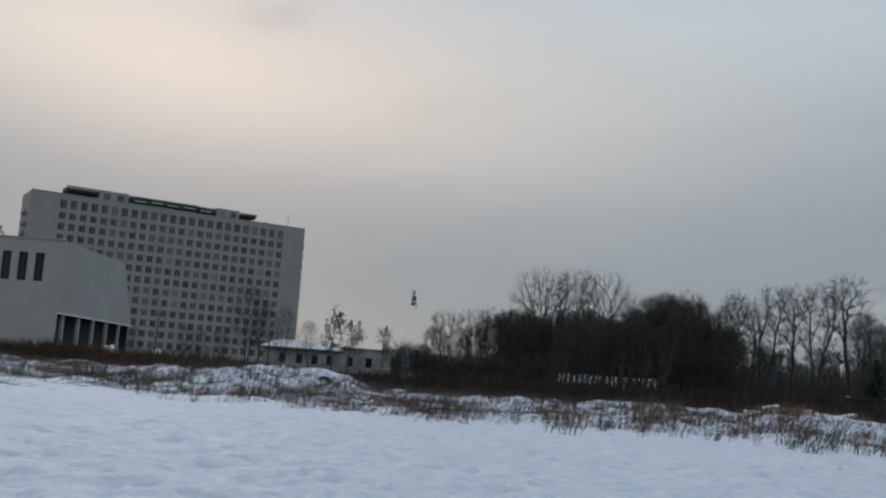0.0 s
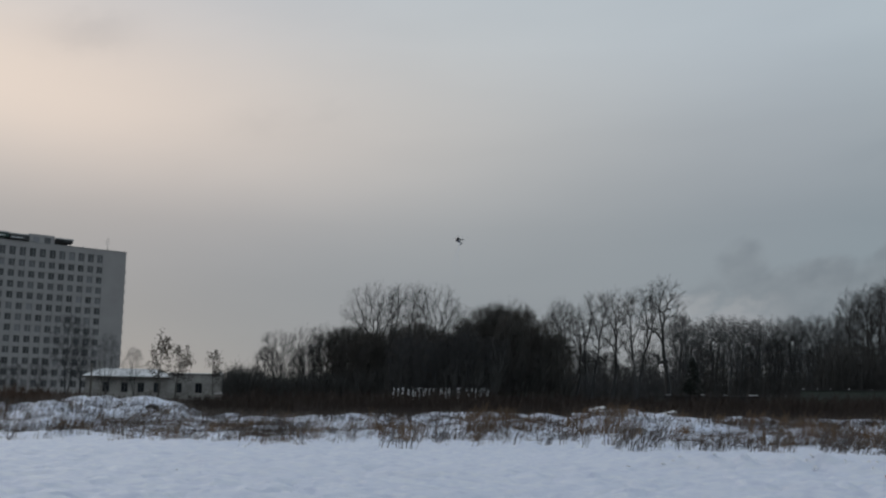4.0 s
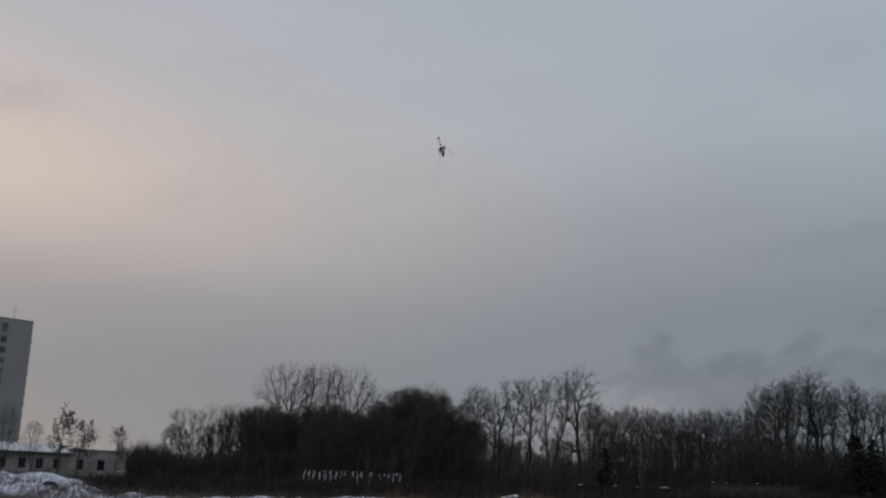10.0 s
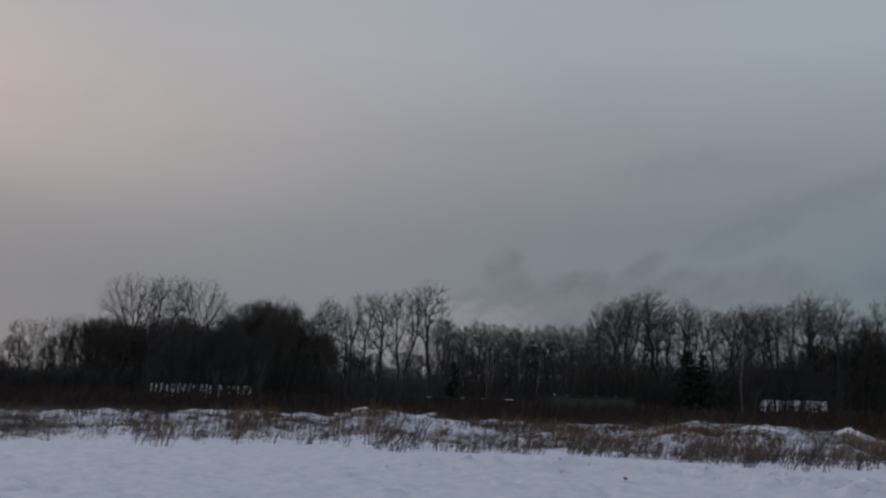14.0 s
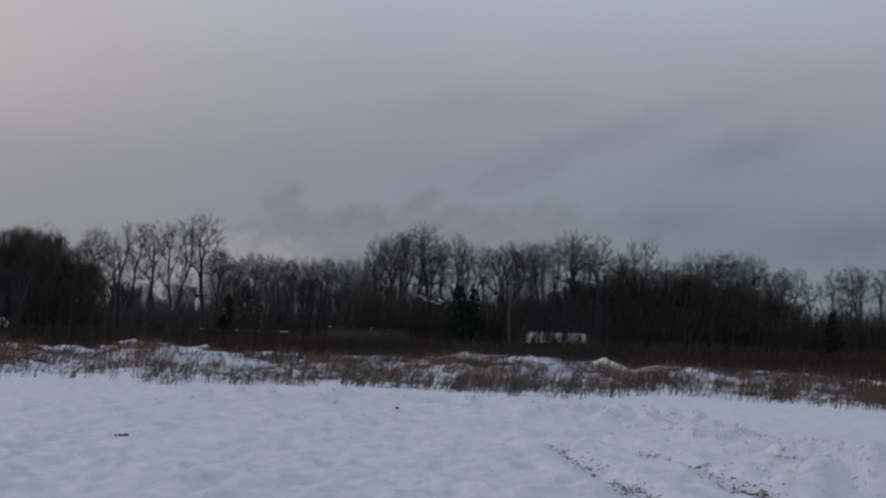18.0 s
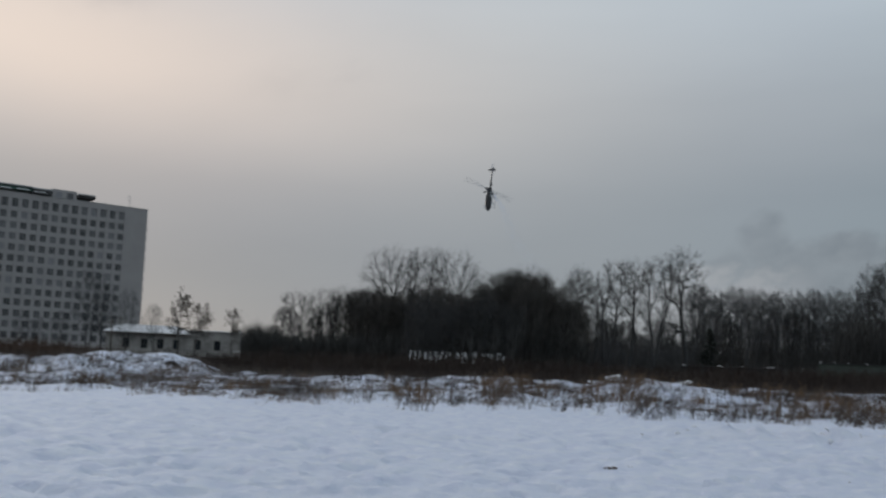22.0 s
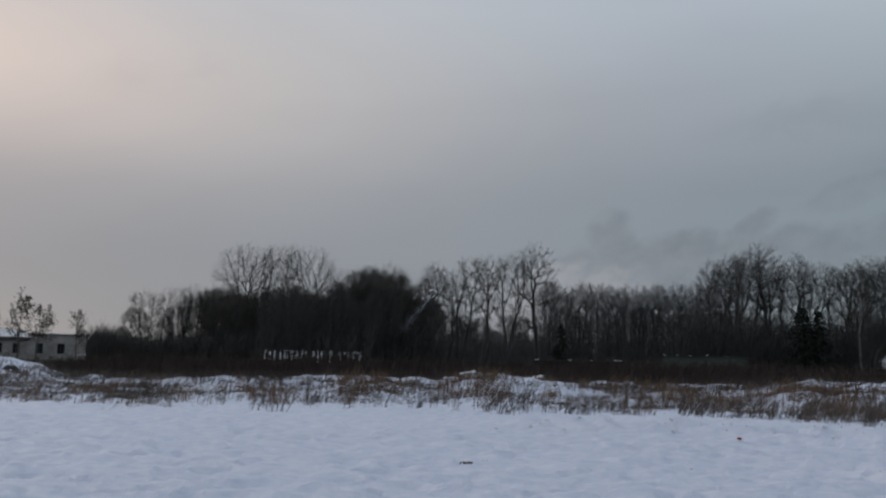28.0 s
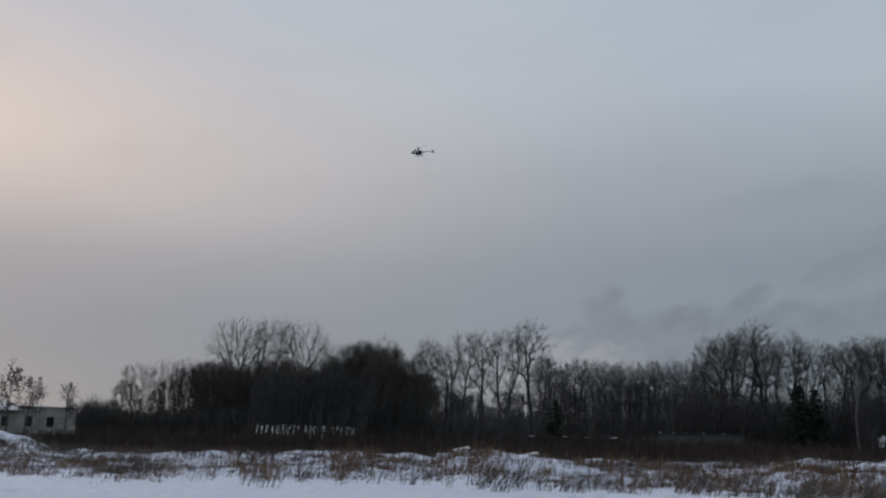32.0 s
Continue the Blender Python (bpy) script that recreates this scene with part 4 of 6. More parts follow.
def build_trees():
    random.seed(21)
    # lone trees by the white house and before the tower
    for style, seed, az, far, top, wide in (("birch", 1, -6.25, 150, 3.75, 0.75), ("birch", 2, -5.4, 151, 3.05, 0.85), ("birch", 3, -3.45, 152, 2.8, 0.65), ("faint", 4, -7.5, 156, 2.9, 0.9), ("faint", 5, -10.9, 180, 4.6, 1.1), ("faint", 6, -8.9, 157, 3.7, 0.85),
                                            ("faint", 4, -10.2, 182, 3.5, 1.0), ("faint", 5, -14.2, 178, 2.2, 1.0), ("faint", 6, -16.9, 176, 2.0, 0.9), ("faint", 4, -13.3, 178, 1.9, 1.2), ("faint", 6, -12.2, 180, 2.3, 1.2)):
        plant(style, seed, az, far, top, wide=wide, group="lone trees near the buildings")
    # left foot of the grove
    for style, seed, az, far, top, wide in (("young", 4, -2.3, 150, 1.6, 1.1), ("young", 5, -1.2, 152, 2.1, 1.1), ("broad", 2, 0.0, 148, 4.15, 0.95), ("young", 6, -0.5, 150, 3.2, 1.2), ("broad", 3, 1.5, 151, 4.35, 0.9), ("young", 5, 1.6, 153, 3.4, 1.3), ("broad", 1, 2.6, 150, 4.5, 0.9), ("young", 4, 2.7, 149, 3.9, 1.2),
                                            ("young", 6, 1.0, 158, 2.7, 1.0), ("dense", 3, 3.1, 147, 4.2, 0.8), ("dense", 1, 3.6, 152, 4.4, 0.9)):
        plant(style, seed, az, far, top, group="trees of the grove", wide=wide)
    # tall crowns that rise out of the grove
    for style, seed, az, far, top, wide in (("broad", 1, 5.3, 150, 6.85, 1.05), ("slender", 1, 6.6, 152, 6.9, 1.0), ("broad", 3, 8.7, 151, 6.75, 0.95), ("slender", 2, 10.2, 153, 5.7, 0.9), ("broad", 2, 12.9, 152, 6.1, 0.95), ("slender", 3, 14.9, 154, 5.9, 1.0), ("slender", 4, 15.8, 156, 6.0, 0.9)):
        plant(style, seed, az, far, top, group="trees of the grove", wide=wide)
    for k in range(15):
        plant("slender", 1 + k % 4, 6.1 + 5.9 * (k + 0.7 * random.random()) / 15, random.uniform(123, 131), random.uniform(3.4, 4.5), group="trees of the grove", wide=1.1)
    # its dark body
    for k in range(44):
        az = 3.7 + 12.0 * (k + 0.7 * random.random()) / 44
        top = float(np.interp(az, [2, 3.8, 5.7, 8.1, 10.5, 11.6, 13.4, 14.0, 14.6, 15.6, 16.3], [2.9, 4.2, 4.6, 4.55, 4.7, 5.7, 5.65, 5.1, 4.9, 4.1, 3.0])) * random.uniform(0.80, 1.04)
        plant("dense", 1 + k % 4, az, random.uniform(139, 160), top, group="trees of the grove", wide=random.uniform(0.85, 1.15))
    # the open group of poplars beside the grove
    for seed, az, far, top in ((1, 17.2, 150, 6.5), (2, 18.35, 152, 6.7), (3, 19.7, 149, 6.9), (4, 21.5, 151, 7.05), (2, 16.4, 158, 5.4)):
        plant("slender", seed, az, far, top, group="open group of poplars", wide=1.05)
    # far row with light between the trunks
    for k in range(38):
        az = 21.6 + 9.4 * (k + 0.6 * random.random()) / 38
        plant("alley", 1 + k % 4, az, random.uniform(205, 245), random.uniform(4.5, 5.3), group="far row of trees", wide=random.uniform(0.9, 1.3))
    for k in range(10):
        plant("dense", 1 + k % 4, 22.0 + 8.6 * (k + 0.5 * random.random()) / 10, random.uniform(255, 290), random.uniform(2.6, 4.0), group="far row of trees", wide=1.3)
    # hazy low trees in the gap
    for k in range(22):
        plant("young", 4 + k % 3, 15.9 + 6.0 * k / 22, random.uniform(200, 290), random.uniform(1.6, 3.5), group="far low trees", wide=1.1)
    # tall wood on the other side
    for k in range(31):
        az = 30.4 + 16.1 * (k + 0.5 * random.random()) / 31
        top = float(np.interp(az, [30, 30.9, 33.4, 36, 38, 41.4, 43.4, 45, 46.4], [6.2, 6.65, 7.0, 6.75, 6.65, 6.65, 6.7, 6.4, 5.5])) * random.uniform(0.82, 1.03)
        style = "slender" if k % 3 else "alley"
        plant(style, 1 + k % 4, az, random.uniform(160, 186), top, group="trees of the tall wood", wide=random.uniform(0.9, 1.35))
    for k in range(22):
        az = 46.2 + 8.0 * (k + 0.4 * random.random()) / 22
        top = float(np.interp(az, [46.2, 47.7, 50.1, 52.2, 53.8, 54.3], [5.4, 5.9, 6.0, 5.4, 5.1, 4.2])) * random.uniform(0.82, 1.02)
        plant("slender" if k % 2 else "alley", 1 + k % 4, az, random.uniform(168, 190), top, group="trees of the tall wood")
    for k in range(34):
        az = 40.6 + 13.2 * (k + 0.5 * random.random()) / 34
        top = float(np.interp(az, [40, 42, 45, 48, 51, 54], [3.2, 4.4, 5.0, 4.7, 4.3, 3.0])) * random.uniform(0.75, 1.03)
        plant("dense", 1 + k % 4, az, random.uniform(162, 182), top, group="trees of the tall wood", wide=1.2)
    for k in range(12):
        az = 55.2 + 7.0 * (k + 0.4 * random.random()) / 12
        plant("slender" if k % 2 else "alley", 1 + k % 4, az, random.uniform(175, 195), random.uniform(4.6, 5.2), group="trees of the tall wood")
    for seed, az, far in ((4, 39.0, 143), (5, 40.1, 141), (6, 41.0, 144), (4, 41.9, 142), (5, 42.9, 143), (6, 40.6, 145)):
        plant("young", seed, az, far, random.uniform(2.6, 4.0), group="trees of the tall wood", wide=1.1)
    plant("pale_birch", 2, 38.35, 150, 6.0, group="trees of the tall wood", wide=0.9, label="birch with a pale trunk before the wood")


def spruce_mesh(seed):
    rng = random.Random(seed)
    twigs, trunk = [], [(Vector((0, 0, 0)), Vector((0, 0, 1)), 0.014, 0.001)]
    for k in range(170):
        s = 0.06 + 0.92 * (k / 170) ** 0.9
        size = 0.22 * (1.02 - s) ** 0.8 * rng.uniform(0.7, 1.15) + 0.012
        a = rng.uniform(0, 2 * math.pi)
        out = Vector((math.cos(a), math.sin(a), -0.35 + 0.5 * s))
        base = Vector((0, 0, s))
        end = base + out * size
        twigs.append((base, end, 0.006, 0.0015))
        for t in range(11):
            at = base.lerp(end, rng.uniform(0.15, 1.0))
            side = Vector((rng.uniform(-1, 1), rng.uniform(-1, 1), rng.uniform(-1.1, 0.2)))
            twigs.append((at, at + side * (0.028 + 0.05 * (1 - s)) * rng.uniform(0.5, 1.2), 0.0075, 0.0))
    return limb_mesh("trunk", trunk, BARK_DARK, 6), limb_mesh("crown", twigs, NEEDLE, 3)


def build_spruces():
    made = [spruce_mesh(k) for k in (1, 2)]
    for k, (az, far, top, wide) in enumerate(((22.7, 140, 2.75, 1.3), (35.45, 152, 3.75, 1.5), (36.3, 153, 3.5, 1.6), (55.4, 150, 2.7, 1.5))):
        x, y, _ = spot(az, far)
        z = gz(x, y) - 0.1
        h = EYE[2] + far * math.tan(radians(top)) - z
        root = thing("spruce", "dark narrow spruce among the bare trees", "spruce", pose(x, y, z, 0, 0, 70 * k), "spruces")
        scale = Matrix.Diagonal((h * wide, h * wide, h, 1))
        part("trunk", made[k % 2][0], None, root, m=scale)
        part("crown", made[k % 2][1], None, root, m=scale)


build_trees()
build_spruces()


# ---------------------------------------------------------------- buildings
def pierced(bm, xs, zs, holes, depth):
    """A wall in the plane y = 0 from grid lines xs, zs, with cells in holes left open and lined to the given depth."""
    def quad(*pts):
        bm.faces.new([bm.verts.new(p) for p in pts])

    for i, (x0, x1) in enumerate(zip(xs, xs[1:])):
        for k, (z0, z1) in enumerate(zip(zs, zs[1:])):
            if (i, k) in holes:
                quad((x0, 0, z0), (x0, 0, z1), (x0, depth, z1), (x0, depth, z0))
                quad((x1, 0, z1), (x1, 0, z0), (x1, depth, z0), (x1, depth, z1))
                quad((x0, 0, z1), (x1, 0, z1), (x1, depth, z1), (x0, depth, z1))
                quad((x1, 0, z0), (x0, 0, z0), (x0, depth, z0), (x1, depth, z0))
            else:
                quad((x0, 0, z0), (x1, 0, z0), (x1, 0, z1), (x0, 0, z1))
    return bm


def window_meshes(w, h, bars, frame_material, glass):
    f = 0.09
    rows = [(-w / 2, w / 2, 0.0, 0.1, 0, f), (-w / 2, w / 2, 0.0, 0.1, h - f, h), (-w / 2, -w / 2 + f, 0.001, 0.099, f, h - f), (w / 2 - f, w / 2, 0.001, 0.099, f, h - f)]
    rows += [(x - 0.04, x + 0.04, 0.002, 0.098, f, h - f) for x in bars]
    frame_mesh = mesh_of("window", boxes(*rows), frame_material)
    pane = mesh_of("pane", boxes((-w / 2 + 0.02, w / 2 - 0.02, 0.055, 0.075, 0.02, h - 0.02)), glass)
    return frame_mesh, pane


def build_tower():
    wide, deep, base, top = 87.6, 16.0, 3.6, 49.6
    left, right = Vector((-125.1, 297.8)), Vector((-50.2, 343.3))
    turn = math.degrees(math.atan2(right.y - left.y, right.x - left.x))
    root = thing("tower_block", "long thirteen-storey block of pale concrete panels with small square windows", "apartment building", pose(left.x, left.y, base, 0, 0, turn))
    first, pitch, storey, cols, rows = 9.3, 3.03, 3.3, 24, 13
    xs, zs, holes = [0.0], [0.0], set()
    w, h, first_h = 1.95, 2.15, 2.75
    for c in range(cols):
        xs += [first + pitch * c - w / 2, first + pitch * c + w / 2]
    for r in reversed(range(rows)):
        mid = 46.3 - base - storey * r
        zs += [mid - h / 2, mid - h / 2 + (h if r else first_h)]
    xs, zs = xs + [wide], zs + [top - base]
    holes = {(1 + 2 * c, 1 + 2 * r) for c in range(cols) for r in range(rows)}
    bm = pierced(bmesh.new(), xs, zs, holes, 0.32)
    H = top - base
    box(bm, 0.0, wide, 0.33, 0.6, 0, H - 1.2)
    box(bm, 0, 0.5, 0.61, deep, 0, H)
    box(bm, wide - 0.5, wide, 0.61, deep, 0, H)
    box(bm, 0.51, wide - 0.51, deep - 0.5, deep, 0, H)
    wall = part("wall", bm, CONCRETE, root)
    part("roof", boxes((0.5, wide - 0.5, 0.6, deep - 0.5, H - 1.3, H - 1.0)), ROOF_DARK, root, "dark flat roof behind the parapet")
    part("parapet_coping", boxes((-0.1, wide + 0.1, -0.12, 0.3, H, H + 0.18)), FRAME_PALE, root)
    # end balconies in a stack on each short side
    for k in range(12):
        part("balcony", boxes((-1.0, -0.01, 4.0, 9.5, 3.0 + storey * k, 4.2 + storey * k), bevel=0.05), CONCRETE, root)
        part("balcony", boxes((wide + 0.01, wide + 0.9, 1.6, 7.0, 3.0 + storey * k, 4.2 + storey * k), bevel=0.05), CONCRETE, root)
    # joints between the panels
    for r in range(rows + 1):
        z = 46.3 - base - storey * (r - 0.5)
        part("panel_joint", boxes((0.02, wide - 0.02, -0.025, -0.002, z - 0.05, z + 0.05)), FRAME_PALE, wall)
    frame_mesh, pane_mesh = window_meshes(w, h, (0.18,), FRAME_PALE, GLASS)
    tall_frame, tall_pane = window_meshes(w, first_h, (0.18,), FRAME_PALE, GLASS)
    hidden = bmesh.new()
    for c in range(cols):
        for r in range(rows):
            x, z = first + pitch * c, 46.3 - base - storey * r - h / 2
            if r > 10 and c < 9:
                box(hidden, x - w / 2, x + w / 2, 0.2, 0.24, z, z + h)
                continue
            win = part("window", frame_mesh if r else tall_frame, None, root, m=pose(x, 0.2, z))
            part("pane", pane_mesh if r else tall_pane, None, win)
    tagged(part("lower_windows", hidden, GLASS, root), kind="stuff")
    # roof houses and canopies
    for x0, x1, up in ((19.3, 28.3, 2.9), (56.5, 64.3, 2.8)):
        house = part("roof_house", boxes((x0, x1, 0.4, 8.0, H - 1.0, H + up), bevel=0.06), CONCRETE, root)
        for k in range(2):
            x = x0 + (x1 - x0) * (k + 0.62) / 2.25
            part("window", boxes((x - 0.95, x + 0.95, 0.33, 0.385, H + 0.1, H + 2.0)), GLASS, house, "dim square window")
    for x0, x1, z0, z1, stuff in ((9.8, 19.0, 1.0, 2.5, ROOF_DARK), (28.5, 50.2, 0.8, 2.2, ROOF_GREEN), (50.4, 56.3, 0.3, 2.0, ROOF_DARK), (64.5, 69.8, 0.9, 2.0, ROOF_DARK)):
        canopy = part("roof_canopy", boxes((x0, x1, -0.6, 7.0, H + z0, H + z1), bevel=0.1), stuff, root, "dark overhanging roof canopy")
        part("canopy_rim", boxes((x0 - 0.4, x1 + 0.05, -0.95, -0.61, H + z1 - (0.75 if x0 < 10 else 0.3), H + z1 + 0.2), bevel=0.12), FRAME_PALE, canopy, "pale rounded rim of the canopy")
        n = max(2, int((x1 - x0) / 4))
        for k in range(n):
            x = x0 + 0.5 + (x1 - x0 - 1) * k / (n - 1)
            part("canopy_post", boxes((x - 0.1, x + 0.1, 0.45, 0.65, H - 0.9, H + z0)), FRAME_DARK, canopy)
    snow = boxes(*[(30 + 5.2 * k, 33.6 + 5.2 * k, -0.62, -0.55, H + 0.9 + 0.2 * (k % 2), H + 1.15 + 0.2 * (k % 2)) for k in range(5)])
    part("canopy_snow_strip", snow, SNOW_CAP, root, "snow caught on the canopy edge")
    mast = bmesh.new()
    rod(mast, (82.4, 3, H - 1.0), (82.4, 3, H + 4.6), 0.09, 0.04)
    for z, s in ((2.6, 0.7), (3.4, 0.9), (4.2, 0.6)):
        rod(mast, (82.4 - s, 3, H + z), (82.4 + s, 3, H + z), 0.04, 0.04, 5)
    part("antenna", mast, STEEL, root, "thin roof aerial")
    for x in (12.2, 60.4, 61.3, 74.0):
        part("roof_vent", rod(bmesh.new(), (x, 2, H - 1.0), (x, 2, H + (3.0 if 60 < x < 62 else 0.8)), 0.22, 0.2), STEEL, root)


def build_theatre():
    """A white windowless hall: its long side runs away from the field, its upper storey overhangs a row of columns."""
    base = 2.6
    root = thing("white_hall", "white hall with slit windows and overhanging upper storey on columns", "public building", pose(-71, 186.6, base))
    top, under = 22.5 - base, 9.35 - base
    # front wall with a row of slit windows (local x runs to the left as negative)
    xs = [-46.0]
    slits = [-4.4 - 3.05 * k for k in range(8)][::-1]
    for x in slits:
        xs += [x - 0.85, x + 0.85]
    xs += [0.0]
    zs = [0.0, 14.75 - base, 20.0 - base, top]
    wall = part("front_wall", pierced(bmesh.new(), xs, zs, {(2 * k + 1, 1) for k in range(len(slits))}, 0.5), PLASTER, root)
    for x in slits:
        win = part("slit_window", boxes((x - 0.85, x + 0.85, 0.36, 0.46, zs[1], zs[2])), GLASS_DARK, wall, "tall dark slit window")
        part("mullion", boxes((x - 0.04, x + 0.04, 0.28, 0.355, zs[1], zs[2])), FRAME_DARK, win)
    part("inner_wall", boxes((-45.9, -0.4, 0.55, 0.8, 0, top - 0.2), (-0.38, -0.002, 0.01, 0.84, under, top - 0.01)), PLASTER, root)
    # upper storey of the long side, its far end raked
    bm = bmesh.new()
    front = [(0, 0.85, under), (0, 44.4, under), (0, 35.6, top - 0.1), (0, 0.85, top)]
    back = [(-30, y, z) for _, y, z in front]
    f = [bm.verts.new(p) for p in front]
    b = [bm.verts.new(p) for p in back]
    bm.faces.new(f)
    bm.faces.new(b[::-1])
    for i in range(4):
        j = (i + 1) % 4
        bm.faces.new((f[j], f[i], b[i], b[j]))
    bmesh.ops.recalc_face_normals(bm, faces=bm.faces)
    part("upper_storey", bm, PLASTER, root, "raked white upper storey")
    part("eave_band", boxes((0.0, 0.12, 0.0, 44.0, under - 0.30, under - 0.01)), SNOW_CAP, root, "snow lying along the ledge")
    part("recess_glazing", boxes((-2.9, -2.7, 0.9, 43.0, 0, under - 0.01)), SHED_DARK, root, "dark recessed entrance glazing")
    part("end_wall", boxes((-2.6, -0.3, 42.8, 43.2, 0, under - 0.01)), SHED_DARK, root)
    for k in range(5):
        y = 3.8 + 8.25 * k
        part("column", boxes((-0.75, -0.15, y - 0.4, y + 0.4, 0, under - 0.36), bevel=0.04), PLASTER, root, "square white column")
    for k in range(13):
        part("glazing_bar", boxes((-2.69, -2.6, 2.6 + 3.2 * k, 2.75 + 3.2 * k, 0, under - 0.02)), FRAME_DARK, root)
    part("roof_edge", boxes((-46, 0.15, -0.15, 0.25, top, top + 0.3)), FRAME_PALE, root)
    part("flat_roof", boxes((-45.9, -0.4, 0.8, 30, top - 0.7, top - 0.4)), SNOW_CAP, root, "snow-covered flat roof")


def build_house():
    """A low white house: a hipped, snowy part and a flat-roofed annexe."""
    x0, y0, _ = spot(-10.0, 165)
    x1, y1, _ = spot(-2.9, 166)
    turn = math.degrees(math.atan2(y1 - y0, x1 - x0))
    long = math.hypot(x1 - x0, y1 - y0)
    base = 1.7
    root = thing("white_house", "low stained white house with a snow-covered hipped roof", "house", pose(x0, y0, base, 0, 0, turn))
    wall_h, cut = 3.55, long * 0.585
    spots = [3.0, 5.7, 8.1, 10.5]
    xs = [0.0]
    for x in spots:
        xs += [x - 0.5, x + 0.5]
    xs += [cut]
    wall = part("wall", pierced(bmesh.new(), xs, [0, 1.3, 2.8, wall_h], {(1 + 2 * k, 1) for k in range(len(spots))}, 0.3), OLD_PLASTER, root)
    frame_mesh, pane_mesh = window_meshes(1.0, 1.5, (0.0,), FRAME_DARK, GLASS_DARK)
    for x in spots:
        win = part("window", frame_mesh, None, wall, m=pose(x, 0.18, 1.3))
        part("pane", pane_mesh, None, win)
    part("back_wall", boxes((0.01, cut, 0.32, 8.5, 0, wall_h - 0.02)), OLD_PLASTER, root)
    # annexe
    spots = [cut + 1.7, cut + 4.75]
    xs = [cut]
    for x in spots:
        xs += [x - 0.55, x + 0.55]
    annexe = part("annexe_wall", pierced(bmesh.new(), xs + [long], [0, 1.3, 2.9, 4.25], {(1, 1), (3, 1)}, 0.3), OLD_PLASTER, root, m=pose(0, -0.12, 0))
    for x in spots:
        win = part("window", frame_mesh, None, annexe, m=pose(x, 0.18, 1.35))
        part("pane", pane_mesh, None, win)
    part("annexe_body", boxes((cut, long, 0.21, 9, 0, 4.2)), OLD_PLASTER, root)
    part("annexe_coping", boxes((cut - 0.1, long + 0.15, -0.37, 0.2, 4.25, 4.4), bevel=0.03), SNOW_CAP, root, "snow line on the parapet")
    part("annexe_chimney", boxes((long - 0.5, long - 0.1, 2, 2.4, 4.2, 4.9)), OLD_PLASTER, root)
    # hipped roof under snow
    e = 0.45
    rings = [[(-e, -e, wall_h), (cut + e, -e, wall_h), (cut + e, 8.9, wall_h), (-e, 8.9, wall_h)], [(-e, -e, wall_h + 0.22), (cut + e, -e, wall_h + 0.22), (cut + e, 8.9, wall_h + 0.22), (-e, 8.9, wall_h + 0.22)], [(2.2, 4.1, wall_h + 1.45), (cut - 1.0, 4.1, wall_h + 1.45), (cut - 1.0, 4.4, wall_h + 1.45), (2.2, 4.4, wall_h + 1.45)]]
    bm = loft(rings)
    for f in bm.faces:
        f.smooth = False
    part("roof", bm, THIN_SNOW, root, "thinly snow-covered hipped roof")
    part("eave_board", boxes((-e, cut + e, -e - 0.05, -e - 0.005, wall_h - 0.12, wall_h + 0.1)), WOOD_GREY, root)
    part("chimney", boxes((1.6, 2.4, 3.4, 4.1, wall_h + 0.8, wall_h + 2.6), bevel=0.04), OLD_PLASTER, root, "snow-capped chimney")


def low_shed(name, label, az0, az1, far, z_top, depth, wall, roof_snow, base=None, slats=0, bare_roof=None, patch=(0.3, 1.1, 0.5, 2.4)):
    x0, y0, _ = spot(az0, far)
    x1, y1, _ = spot(az1, far)
    long = math.hypot(x1 - x0, y1 - y0)
    ground = min(gz(x0, y0), gz(x1, y1)) - 0.1 if base is None else base
    root = thing(name, label, "shed", pose(x0, y0, ground, 0, 0, math.degrees(math.atan2(y1 - y0, x1 - x0))))
    h = z_top - ground
    part("wall", boxes((0, long, 0, depth, 0, h), bevel=0.03), wall, root)
    for k in range(slats):
        x = long * (k + 0.5) / slats
        part("batten", boxes((x - 0.07, x + 0.07, -0.06, -0.004, 0.05, h - 0.05)), wall, root)
    rise = roof_snow
    bm = loft([[(-0.4, -0.4, h + 0.01), (long + 0.4, -0.4, h + 0.01), (long + 0.4, depth + 0.4, h + 0.01), (-0.4, depth + 0.4, h + 0.01)], [(-0.4, -0.4, h + 0.13), (long + 0.4, -0.4, h + 0.13), (long + 0.4, depth + 0.4, h + 0.13), (-0.4, depth + 0.4, h + 0.13)],
               [(0.1, depth * 0.5, h + 0.2 + rise), (long - 0.1, depth * 0.5, h + 0.2 + rise), (long - 0.1, depth * 0.5 + 0.2, h + 0.2 + rise), (0.1, depth * 0.5 + 0.2, h + 0.2 + rise)]])
    if bare_roof:
        bm = boxes((-0.2, long + 0.2, -0.25, depth + 0.2, h + 0.01, h + 0.11))
    for f in bm.faces:
        f.smooth = False
    part("roof", bm, bare_roof or SNOW_CAP, root, "dark felt roof" if bare_roof else "snow-covered roof")
    if bare_roof:
        rng = random.Random(round(far))
        x = 0.2
        while x < long - 1.5:
            w = rng.uniform(*patch[:2])
            part("snow_patch", boxes((x, min(x + w, long), -0.2, depth * 0.3, h + 0.112, h + rng.uniform(0.15, 0.20)), bevel=0.02), SNOW_CAP, root, "thin patch of snow")
            x += w + rng.uniform(*patch[2:])
    return root


